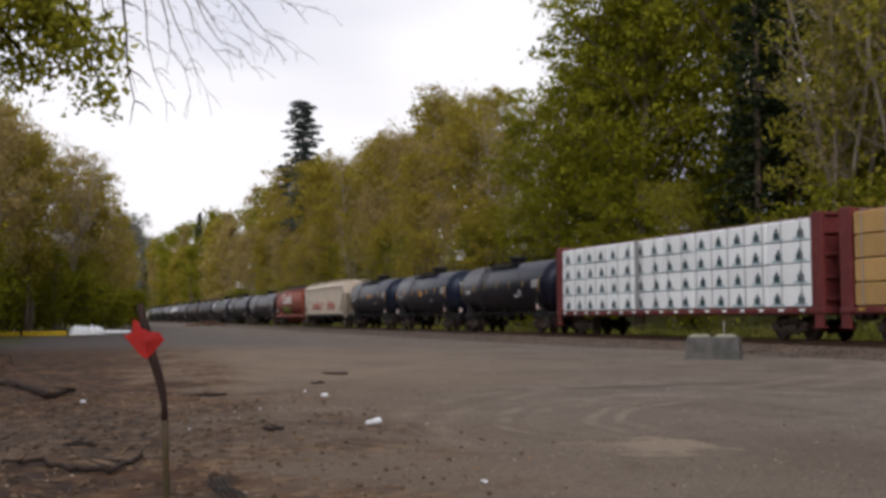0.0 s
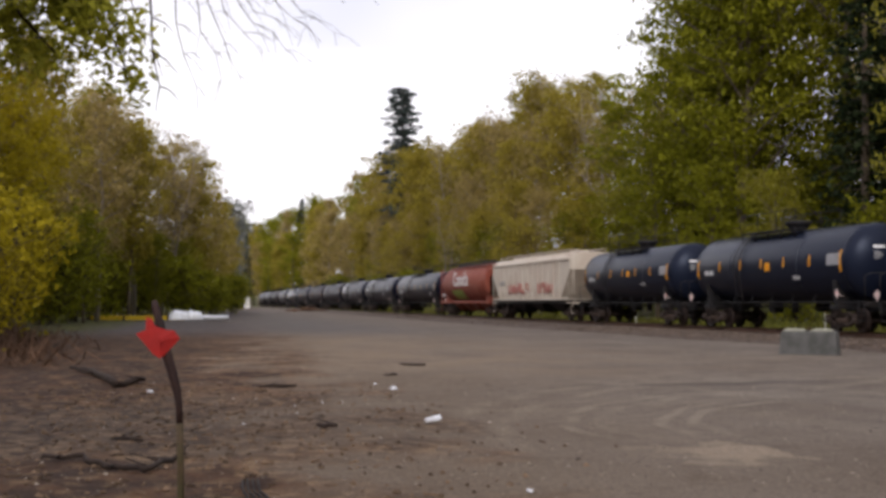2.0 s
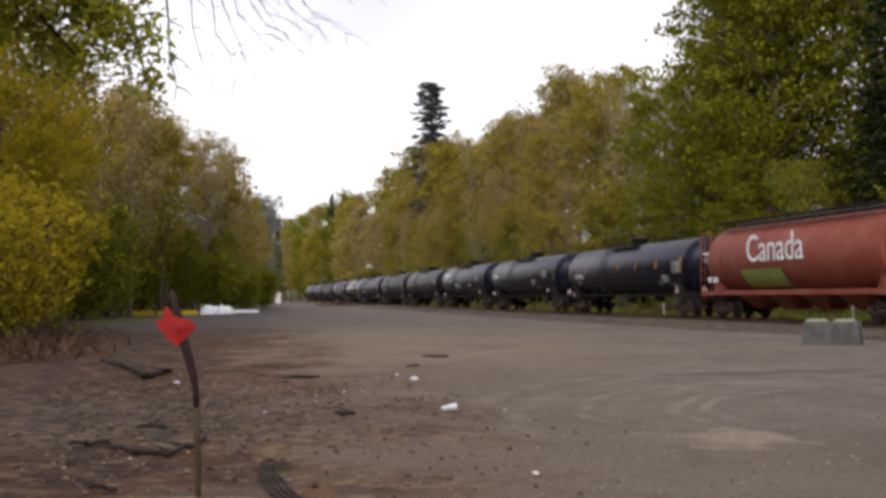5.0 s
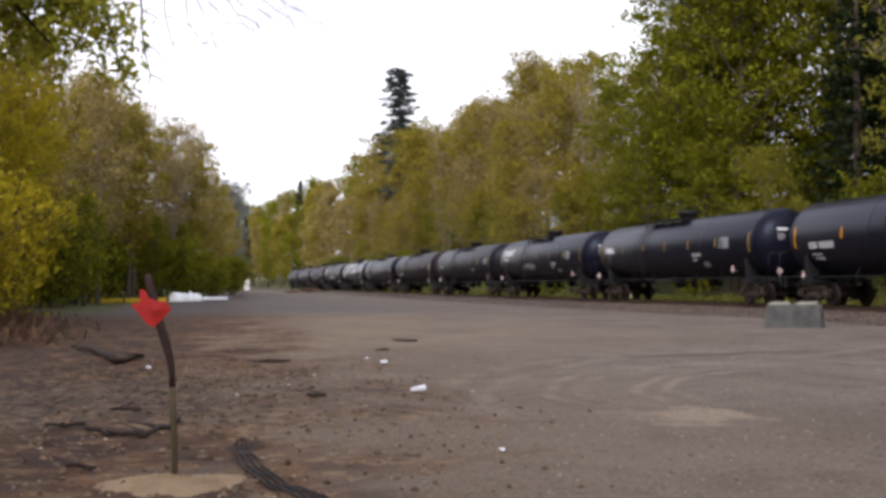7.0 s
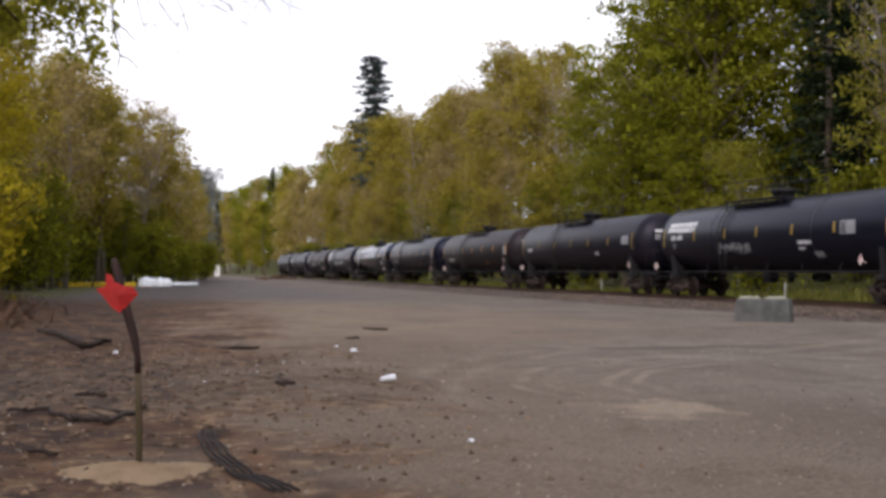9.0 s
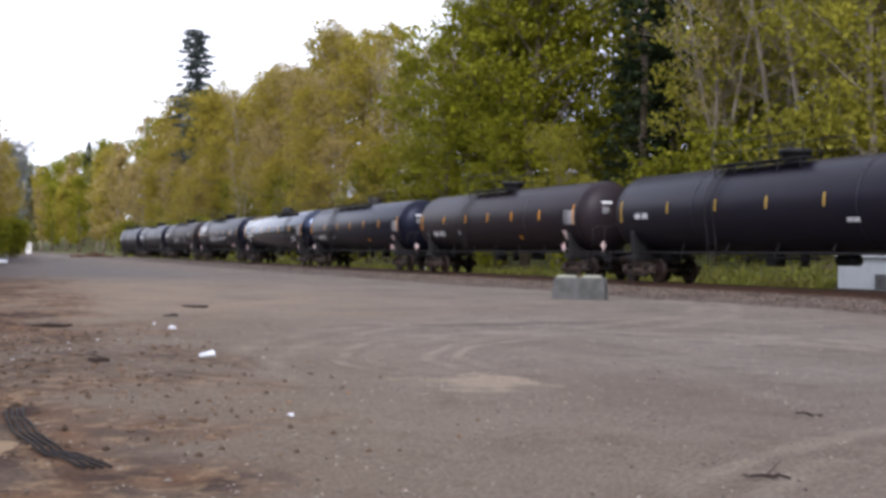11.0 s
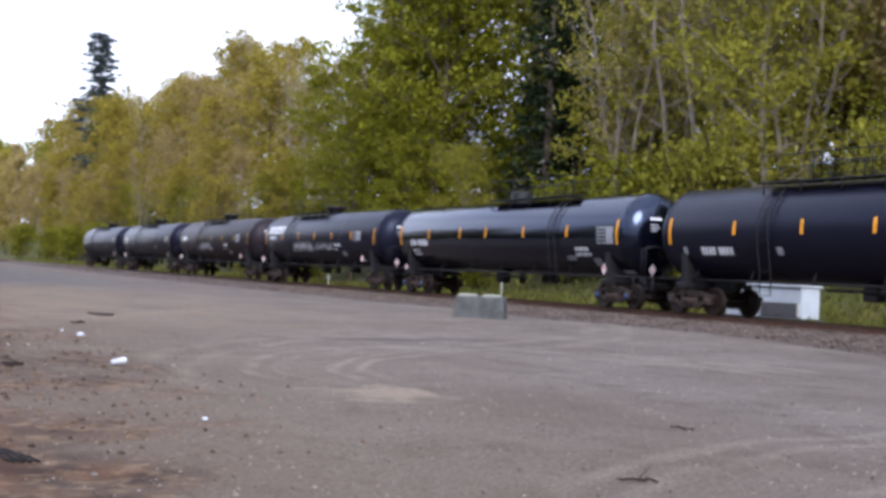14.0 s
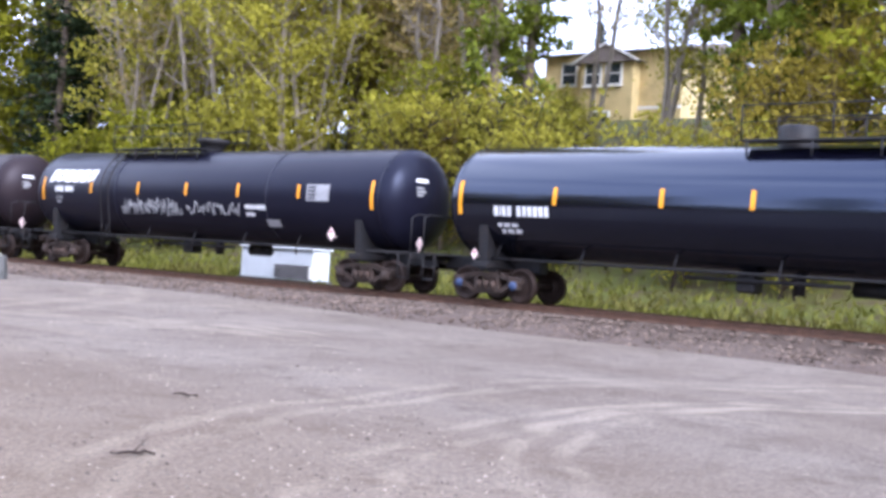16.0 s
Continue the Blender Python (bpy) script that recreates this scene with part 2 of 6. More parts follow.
WRAP_TAN = material("tan_sawn_lumber", (0.48, 0.30, 0.115), 0.75, vary=0.2, scale=2.0, second=(0.37, 0.22, 0.08), random_amount=0.15)
WRAP_MARK = material("dark_teal_print", (0.035, 0.075, 0.085), 0.6, vary=0.1, bump=0)
WRAP_SHADE = material("pale_blue_print", (0.45, 0.58, 0.62), 0.6, vary=0.1, bump=0)
RAIL = material("rusty_rail", (0.090, 0.050, 0.034), 0.55, metal=0.3, vary=0.2, scale=6, second=(0.15, 0.08, 0.05))
TIE = material("creosoted_timber", (0.050, 0.040, 0.034), 0.9, vary=0.3, scale=4, second=(0.10, 0.085, 0.07), random_amount=0.25)
STONE = material("ballast_stone", (0.108, 0.081, 0.063), 0.9, vary=0.2, scale=6, second=(0.062, 0.043, 0.033), island=0.55)
PEBBLE = material("mixed_pebbles", (0.200, 0.170, 0.140), 0.9, vary=0.2, scale=6, second=(0.11, 0.085, 0.065), island=0.75)
CLOD = material("dirt_clod", (0.130, 0.086, 0.054), 0.95, vary=0.3, scale=6, second=(0.055, 0.034, 0.022), island=0.6)
BALLAST = material("ballast_bed", (0.082, 0.060, 0.047), 0.95, vary=0.4, scale=1.5, fine=16, bump=1.0, second=(0.070, 0.046, 0.036))
CONCRETE = material("stained_concrete", (0.105, 0.104, 0.100), 0.9, vary=0.2, scale=3, second=(0.058, 0.060, 0.055), second_amount=0.9, bump=0.5)
CONCRETE_PALE = material("pale_concrete", (0.25, 0.245, 0.19), 0.9, vary=0.2, scale=5, second=(0.14, 0.14, 0.10), bump=0.4)
BARK = material("grey_brown_bark", (0.120, 0.090, 0.065), 0.9, vary=0.35, scale=2.5, bump=0.6, second=(0.21, 0.175, 0.14))
BARK_PALE = material("pale_alder_bark", (0.265, 0.225, 0.175), 0.9, vary=0.3, scale=2, bump=0.4, second=(0.15, 0.12, 0.09))
TWIG = material("dark_twig_bark", (0.034, 0.023, 0.018), 0.9, vary=0.3)
LEAF_YELLOW = material("yellow_green_spring_leaf", (0.330, 0.262, 0.013), 0.6, vary=0.2, scale=0.5, bump=0, second=(0.240, 0.195, 0.011), island=0.35, translucent=0.48, spec=0.08)
LEAF_SPRING = material("pale_spring_leaf", (0.300, 0.275, 0.036), 0.6, vary=0.2, scale=0.5, bump=0, second=(0.225, 0.215, 0.026), island=0.35, translucent=0.48, spec=0.08)
LEAF_GREEN = material("olive_green_leaf", (0.210, 0.210, 0.014), 0.6, vary=0.2, scale=0.4, bump=0, second=(0.125, 0.135, 0.011), island=0.55, translucent=0.42, spec=0.08)
LEAF_OLIVE = material("brownish_olive_buds", (0.318, 0.254, 0.038), 0.7, vary=0.2, scale=0.35, bump=0, second=(0.238, 0.205, 0.030), island=0.35, translucent=0.48, spec=0.08)
LEAF_BROWN = material("pinkish_brown_buds", (0.365, 0.278, 0.105), 0.75, vary=0.2, scale=0.35, bump=0, second=(0.290, 0.228, 0.074), island=0.35, translucent=0.48, spec=0.08)
LEAF_DARK = material("dark_conifer_needles", (0.022, 0.034, 0.014), 0.75, vary=0.25, scale=0.6, bump=0, second=(0.040, 0.050, 0.020), island=0.4, translucent=0.21, spec=0.08)
# needles of the tall far conifer, with bluish distance haze put into the colour
LEAF_HAZE_BLUE = material("haze_tinted_far_needles", (0.080, 0.100, 0.098), 0.75, vary=0.25, scale=0.3, bump=0, second=(0.105, 0.122, 0.120), island=0.3, translucent=0.21, spec=0.08)
LEAF_IVY = material("ivy_leaf", (0.150, 0.180, 0.020), 0.5, vary=0.25, bump=0, island=0.5, translucent=0.41, spec=0.08)
LEAF_BOUGH = material("fresh_yellow_green_leaf", (0.30, 0.29, 0.030), 0.55, vary=0.2, scale=3.0, bump=0, second=(0.16, 0.17, 0.022), island=0.5, translucent=0.50, spec=0.08)
# leaves of the two farthest trees, greyed in colour to stand for haze
LEAF_HAZE_GREY = material("haze_greyed_buds", (0.21, 0.22, 0.20), 0.8, vary=0.15, bump=0, island=0.3, translucent=0.36, spec=0.08)
GRASS = material("rank_spring_grass", (0.125, 0.132, 0.018), 0.7, vary=0.2, scale=0.35, bump=0, second=(0.135, 0.100, 0.038), island=0.45, translucent=0.35)
DEAD = material("dead_brown_stalks", (0.105, 0.058, 0.034), 0.9, vary=0.3, island=0.4)
POLE_RUST = material("dark_rusty_post", (0.022, 0.013, 0.012), 0.7, vary=0.3, scale=5, second=(0.060, 0.024, 0.016))
POLE_GREEN = material("worn_green_post_paint", (0.055, 0.046, 0.019), 0.65, vary=0.25, scale=6, second=(0.09, 0.04, 0.025))
FLAG = material("red_sheet_sign", (0.36, 0.014, 0.010), 0.55, vary=0.15, scale=6, second=(0.26, 0.012, 0.010))
YELLOW = material("yellow_painted_beam", (0.62, 0.42, 0.02), 0.6, vary=0.15)
PLASTIC = material("white_plastic_sheet", (0.72, 0.75, 0.78), 0.5, vary=0.08, scale=4, bump=0.5)
PAPER = material("white_paper", (0.70, 0.72, 0.76), 0.6, vary=0.05)
CABINET = material("pale_grey_cabinet_paint", (0.60, 0.64, 0.68), 0.55, vary=0.06, scale=2, second=(0.48, 0.51, 0.54))
DOOR_GREY = material("dark_grey_door_paint", (0.13, 0.125, 0.13), 0.6, vary=0.15, scale=2)
RUBBER = material("black_tyre_rubber", (0.022, 0.018, 0.017), 0.8, vary=0.25)
SIDING = material("cream_yellow_siding", (0.62, 0.49, 0.24), 0.7, vary=0.05, scale=1.0)
ROOF = material("grey_brown_asphalt_shingle", (0.20, 0.17, 0.155), 0.9, vary=0.25)
TRIM = material("white_trim_paint", (0.75, 0.74, 0.70), 0.6, vary=0.05)
GLASS = material("dark_window_glass", (0.03, 0.04, 0.05), 0.05, vary=0.05, bump=0, spec=0.8)
SAND = material("pale_dry_sand", (0.250, 0.175, 0.105), 0.95, vary=0.15, scale=4, fine=60, bump=0.5, second=(0.115, 0.070, 0.042))

# ---- mesh tools ----
class Shape:
    """Collects vertices and faces for one mesh."""

    def __init__(self):
        self.v, self.f, self.s = [], [], []

    def add(self, verts, faces, smooth=False):
        o = len(self.v)
        self.v += [tuple(p) for p in verts]
        self.f += [tuple(i + o for i in q) for q in faces]
        self.s += [smooth] * len(faces)
        return self

    def box(self, c, size, bevel=0.0, turn=None):
        """A box, with its four long vertical and horizontal edges cut where a bevel is given."""
        hx, hy, hz = (d / 2 for d in size)
        b = min(bevel, hx * 0.9, hy * 0.9, hz * 0.9)
        if b <= 0:
            pts = [(sx * hx, sy * hy, sz * hz) for sx in (-1, 1) for sy in (-1, 1) for sz in (-1, 1)]
            faces = [(0, 1, 3, 2), (4, 6, 7, 5), (0, 4, 5, 1), (2, 3, 7, 6), (0, 2, 6, 4), (1, 5, 7, 3)]
        else:
            ring = [(-hx + b, -hy), (hx - b, -hy), (hx, -hy + b), (hx, hy - b), (hx - b, hy), (-hx + b, hy), (-hx, hy - b), (-hx, -hy + b)]
            inner = [(x * (1 - b / hx), y * (1 - b / hy)) for x, y in ring]
            pts = [(x, y, -hz) for x, y in inner] + [(x, y, -hz + b) for x, y in ring] + [(x, y, hz - b) for x, y in ring] + [(x, y, hz) for x, y in inner]
            faces = [tuple(range(7, -1, -1)), tuple(range(24, 32))]
            for k in range(3):
                faces += [(8 * k + i, 8 * k + (i + 1) % 8, 8 * k + 8 + (i + 1) % 8, 8 * k + 8 + i) for i in range(8)]
        m = turn or Matrix.Identity(3)
        return self.add([(m @ Vector(p)) + Vector(c) for p in pts], faces)

    def tube(self, path, radii, seg=8, caps=True):
        """A tube along a path with a radius at each point."""
        path = [Vector(p) for p in path]
        if isinstance(radii, (int, float)):
            radii = [radii] * len(path)
        pts, faces = [], []
        side = None
        for i, p in enumerate(path):
            d = (path[min(i + 1, len(path) - 1)] - path[max(i - 1, 0)]).normalized()
            if side is None:
                side = d.orthogonal().normalized()
            side = (side - d * side.dot(d)).normalized()
            up = d.cross(side)
            for k in range(seg):
                a = 2 * math.pi * k / seg
                pts.append(p + (side * math.cos(a) + up * math.sin(a)) * radii[i])
        for i in range(len(path) - 1):
            faces += [(i * seg + k, i * seg + (k + 1) % seg, (i + 1) * seg + (k + 1) % seg, (i + 1) * seg + k) for k in range(seg)]
        self.add(pts, faces, seg > 4)
        if caps:
            o = len(self.v) - len(pts)
            self.f += [tuple(o + k for k in range(seg - 1, -1, -1)), tuple(o + (len(path) - 1) * seg + k for k in range(seg))]
            self.s += [False, False]
        return self

    def lathe(self, profile, seg=40, axis="y", centre=(0, 0, 0)):
        """Turns a profile of (along, radius) about an axis."""
        pts, faces = [], []
        for a, r in profile:
            for k in range(seg):
                w = 2 * math.pi * k / seg
                c, s = r * math.cos(w), r * math.sin(w)
                p = {"y": (c, a, s), "z": (c, s, a), "x": (a, c, s)}[axis]
                pts.append(Vector(p) + Vector(centre))
        for i in range(len(profile) - 1):
            q = [(i * seg + k, i * seg + (k + 1) % seg, (i + 1) * seg + (k + 1) % seg, (i + 1) * seg + k) for k in range(seg)]
            faces += [t[::-1] for t in q] if axis == "y" else q
        return self.add(pts, faces, True)

    def loft(self, sections, smooth=False, caps=True):
        """Joins equal rings of points."""
        seg = len(sections[0])
        pts = [p for s in sections for p in s]
        faces = [(i * seg + k, i * seg + (k + 1) % seg, (i + 1) * seg + (k + 1) % seg, (i + 1) * seg + k) for i in range(len(sections) - 1) for k in range(seg)]
        self.add(pts, faces, smooth)
        if caps:
            o = len(self.v) - len(pts)
            self.f += [tuple(o + k for k in range(seg - 1, -1, -1)), tuple(o + (len(sections) - 1) * seg + k for k in range(seg))]
            self.s += [False, False]
        return self

    def mesh(self, name, mat):
        me = bpy.data.meshes.new(name)
        me.from_pydata(self.v, [], self.f)
        me.polygons.foreach_set("use_smooth", self.s)
        me.materials.append(mat)
        return me


def quads_mesh(name, centres, u, w, mat):
    """Many small pointed leaves: centres and two half edges each, as arrays."""
    n = len(centres)
    v = np.empty((n, 3, 3))
    v[:, 0], v[:, 1], v[:, 2] = centres - u - w * 0.4, centres + u - w * 0.4, centres + w * 1.1
    me = bpy.data.meshes.new(name)
    me.vertices.add(3 * n)
    me.vertices.foreach_set("co", v.ravel())
    me.loops.add(3 * n)
    me.loops.foreach_set("vertex_index", np.arange(3 * n))
    me.polygons.add(n)
    me.polygons.foreach_set("loop_start", np.arange(n) * 3)
    me.update(calc_edges=True)
    me.materials.append(mat)
    return me


def part(name, shape, mat, parent, label="", at=None):
    """One mesh object under a thing or a part. shape: a Shape or a mesh to share."""
    me = shape.mesh(name, mat) if isinstance(shape, Shape) else shape
    ob = new(name, me)
    ob.parent = parent
    if at is not None:
        ob.matrix_basis = at
    return tagged(ob, label)


def thing(name, label, category, group="", kind="", at=None, shape=None, mat=None):
    """A top-level thing: a mesh if a shape is given, else an Empty that holds its parts."""
    me = None if shape is None else (shape.mesh(name, mat) if isinstance(shape, Shape) else shape)
    ob = new(name, me)
    if at is not None:
        ob.matrix_basis = at
    return tagged(ob, label, category, group, kind)


SHARED = {}


def shared(key, make, name, mat):
    """One mesh for alike pieces."""
    if key not in SHARED:
        SHARED[key] = make().mesh(name, mat)
    return SHARED[key]


def smooth_step(a, b, x):
    t = np.clip((x - a) / (b - a), 0, 1)
    return t * t * (3 - 2 * t)


def lot(x, y):
    """Height of the open gravel ground."""
    return 0.0103 * np.clip(y, -10, 25) + 0.35 * smooth_step(60, 230, y)


def hill(x, y):
    """The bank behind the track."""
    return 10.5 * smooth_step(34.0, 66.0, x + 3 * np.sin(y * 0.05)) + 6 * smooth_step(60, 130, x)


def relief(x, y):
    """Height of the ground sheet: lot, bank, uneven dirt and the mound at the post."""
    z = lot(x, y) + hill(x, y)
    near = smooth_step(75, 20, np.hypot(x, y))
    z = z + near * 0.035 * np.sin(x * 0.9 + 0.7 * np.sin(y * 0.55)) * np.sin(y * 0.43 + 1.3)
    rough = near * smooth_step(3.5, -1.0, x - 0.06 * y)
    for k, (a, b, amp) in enumerate(((2.7, 3.1, 0.024), (5.3, 4.1, 0.016), (8.9, 9.7, 0.008))):
        z = z + rough * amp * np.sin(x * a + 1.7 * np.sin(y * b * 0.6 + k)) * np.cos(y * b + 1.3 * np.sin(x * a * 0.5))
    z = z + near * smooth_step(15, 18.5, x) * 0.05
    return z - 0.28 * smooth_step(19.6, 21.4, x) * smooth_step(32.5, 30.2, x)


def ground_z(x, y):
    return float(relief(np.float64(x), np.float64(y)))


# ---- ground, bank and track ----
TRACK_X, RAIL_Z = 26.2, 0.55


def build_ground():
    xs = np.unique(np.concatenate([np.linspace(-1500, -60, 14), np.linspace(-60, -13, 22), np.arange(-13, 23, 0.3), np.linspace(23, 75, 60), np.linspace(75, 1500, 18)]))
    ys = np.unique(np.concatenate([np.linspace(-1500, -30, 12), np.linspace(-30, 2, 14), np.arange(2, 42, 0.3), np.linspace(42, 130, 70), np.linspace(130, 400, 40), np.linspace(400, 2500, 14)]))
    gx, gy = np.meshgrid(xs, ys, indexing="ij")
    z = relief(gx, gy)
    nx, ny = len(xs), len(ys)
    v = np.stack([gx, gy, z], -1).reshape(-1, 3)
    i = np.arange(nx - 1)[:, None] * ny + np.arange(ny - 1)[None, :]
    faces = np.stack([i, i + ny, i + ny + 1, i + 1], -1).reshape(-1, 4)
    me = bpy.data.meshes.new("ground")
    me.from_pydata(v.tolist(), [], faces.tolist())
    me.polygons.foreach_set("use_smooth", [True] * len(me.polygons))
    me.materials.append(GROUND)
    return thing("ground", "open lot of trodden gravel and brown dirt", "ground", kind="structure", shape=me)


ground = build_ground()


def build_ballast():
    """The raised bed of the track, with a rough shoulder towards the lot."""
    rnd = random.Random(5)
    prof = [(-7.2, -0.40), (-6.4, 0.10), (-5.2, 0.23), (-3.4, 0.29), (-2.4, 0.33), (-1.6, 0.36), (-0.9, 0.355), (0.9, 0.355), (1.6, 0.36), (2.4, 0.25), (3.4, 0.05), (4.2, -0.40)]
    s = Shape()
    ys = [-40 + 0.5 * k for k in range(200)] + [60 + 3.0 * k for k in range(113)]
    pts, n = [], len(prof)
    for y in ys:
        for k, (x, z) in enumerate(prof):
            j = 0.05 if 0 < k < n - 1 else 0.0
            pts.append((TRACK_X + x + rnd.uniform(-2, 2) * j * 2, y, z + (lot(0, y) - 0.2) * (k < 5) + rnd.uniform(-j, j) * 0.7))
    s.add(pts, [(i * n + k, i * n + k + 1, (i + 1) * n + k + 1, (i + 1) * n + k) for i in range(len(ys) - 1) for k in range(n - 1)], False)
    return thing("ballast_bed", "raised bed of brown-grey crushed ballast under the track", "ballast", kind="structure", shape=s, mat=BALLAST)


ballast = build_ballast()


def build_stones():
    """Loose ballast stones on the shoulder and between the ties."""
    rnd = random.Random(11)
    s = Shape()
    for k in range(22000):
        y = rnd.uniform(0, 62) if k < 18000 else rnd.uniform(60, 140)
        x = rnd.choice((rnd.uniform(-6.3, -1.2), rnd.uniform(-4.8, -1.4), rnd.uniform(-0.7, 0.7), rnd.uniform(1.2, 2.4)))
        z = float(np.interp(x, (-6.4, -5.2, -3.4, -2.4, -1.6, 1.6, 2.4, 3.4), (0.10, 0.23, 0.29, 0.33, 0.36, 0.36, 0.25, 0.05))) + 0.01 + (float(lot(0, y)) - 0.2) * (x < -2.4)
        r = rnd.uniform(0.03, 0.075)
        o = [(r * rnd.uniform(0.6, 1.3), 0, 0), (-r * rnd.uniform(0.6, 1.3), 0, 0), (0, r * rnd.uniform(0.6, 1.3), 0), (0, -r * rnd.uniform(0.6, 1.3), 0), (rnd.uniform(-.4, .4) * r, rnd.uniform(-.4, .4) * r, r * rnd.uniform(0.5, 1.0)), (0, 0, -r * 0.6)]
        a = rnd.uniform(0, 6.3)
        c, d = math.cos(a), math.sin(a)
        s.add([(TRACK_X + x + p[0] * c - p[1] * d, y + p[0] * d + p[1] * c, z + p[2]) for p in o], [(0, 2, 4), (2, 1, 4), (1, 3, 4), (3, 0, 4), (2, 0, 5), (1, 2, 5), (3, 1, 5), (0, 3, 5)])
    return thing("ballast_stones", "loose crushed stones strewn over the track bed", "stones", kind="stuff", shape=s, mat=STONE)


stones = build_stones()


def build_track():
    track = thing("railway_track", "single railway track of rusty rails on dark timber ties", "track", kind="structure")
    prof = [(-0.07, 0), (0.07, 0), (0.07, 0.015), (0.012, 0.035), (0.012, 0.125), (0.036, 0.135), (0.036, 0.165), (0.028, 0.172), (-0.028, 0.172), (-0.036, 0.165), (-0.036, 0.135), (-0.012, 0.125), (-0.012, 0.035), (-0.07, 0.015)]
    for side in (-0.7525, 0.7525):
        s = Shape().loft([[(TRACK_X + side + x, y, RAIL_Z - 0.172 + z) for x, z in prof][::-1] for y in (-120.0, 60.0, 250.0, 396.0)])
        part("rail", s, RAIL, track)
    me = shared("tie", lambda: Shape().box((0, 0, 0), (2.55, 0.23, 0.18), 0.012), "tie", TIE)
    rnd = random.Random(3)
    for k in range(230):
        part("tie", me, TIE, track, at=pose(TRACK_X + rnd.uniform(-0.04, 0.04), -10 + 0.53 * k, RAIL_Z - 0.172 - 0.09, 0, 0, rnd.uniform(-1.2, 1.2)))
    return track


build_track()


# ---- the train ----
CAR_S = [
    (0.0, -0.00), (0.5, 9.32), (1.0, 18.64), (1.5, 27.99), (2.0, 37.25), (2.5, 46.31), (3.0, 55.13), (3.5, 63.82), (4.0, 72.37), (6.5, 114.78), (7.0, 123.26), (7.5, 131.74), (8.0, 140.19), (8.5, 148.57), (9.0, 156.90), (9.5, 165.30), (11.8, 204.93), (12.0, 208.43), (12.5, 217.19), (13.0, 225.80), (13.5, 234.25), (14.0, 242.69), (14.5, 251.10), (15.0, 259.21), (15.5, 266.99), (16.0, 274.95)]


def curved_patch(s, y0, y1, z0, z1, radius, lean=0.0, lift=0.012, steps=3):
    """A patch that hugs the near flank of a tank; lean shears it forward as it rises."""
    pts = []
    for k in range(steps + 1):
        z = z0 + (z1 - z0) * k / steps
        x = -math.sqrt(max(radius * radius - z * z, 0.01)) - lift
        pts += [(x, y0 - lean * (z - z0), z), (x, y1 - lean * (z - z0), z)]
    return s.add(pts, [(2 * k + 1, 2 * k, 2 * k + 2, 2 * k + 3) for k in range(steps)], True)


def wheelset_shape():
    s = Shape()
    s.tube([(-0.85, 0, 0), (0.85, 0, 0)], 0.085, 10)
    for side in (-1, 1):
        prof = [(0.0, 0.10), (0.0, 0.16), (0.03, 0.22), (0.03, 0.37), (-0.01, 0.39), (-0.01, 0.455), (0.10, 0.457), (0.13, 0.485), (0.135, 0.38), (0.09, 0.36), (0.09, 0.20), (0.14, 0.14), (0.14, 0.10)]
        s.lathe([(-side * (0.80 - a), r) for a, r in (prof if side > 0 else prof[::-1])], 24, "x")
        s.tube([(side * 0.80, 0.20, 0.20), (side * 0.772, 0.22, 0.22)], 0.05, 6)
    return s


def side_frame_shape():
    """Cast side frame: an arched beam over two bearing boxes with a spring opening."""
    s = Shape()
    def bar(line, w, d=0.07):
        for (y0, z0), (y1, z1) in zip(line[:-1], line[1:]):
            l = math.hypot(y1 - y0, z1 - z0)
            uy, uz = -(z1 - z0) / l * w, (y1 - y0) / l * w
            ey, ez = (y1 - y0) / l * w * 0.5, (z1 - z0) / l * w * 0.5
            ring = [(y0 - ey - uy, z0 - ez - uz), (y1 + ey - uy, z1 + ez - uz), (y1 + ey + uy, z1 + ez + uz), (y0 - ey + uy, z0 - ez + uz)]
            s.loft([[(x, y, z) for y, z in ring] for x in (-d, d)])
    bar([(-1.10, 0.60), (-0.66, 0.65), (-0.40, 0.73), (0.40, 0.73), (0.66, 0.65), (1.10, 0.60)], 0.062)
    bar([(-0.84, 0.52), (-0.42, 0.27), (0.42, 0.27), (0.84, 0.52)], 0.058)
    for sg in (-1, 1):
        bar([(sg * 0.36, 0.28), (sg * 0.34, 0.72)], 0.055, 0.078)
    for y in (-0.89, 0.89):
        s.box((0, y, 0.47), (0.22, 0.30, 0.26), 0.03)
    for y in (-0.22, 0, 0.22):
        s.tube([(-0.09, y, 0.34), (-0.09, y, 0.56)], 0.085, 8)
    s.box((0, 0, 0.31), (0.26, 0.70, 0.07), 0.02)
    return s


WHEELSETS = []


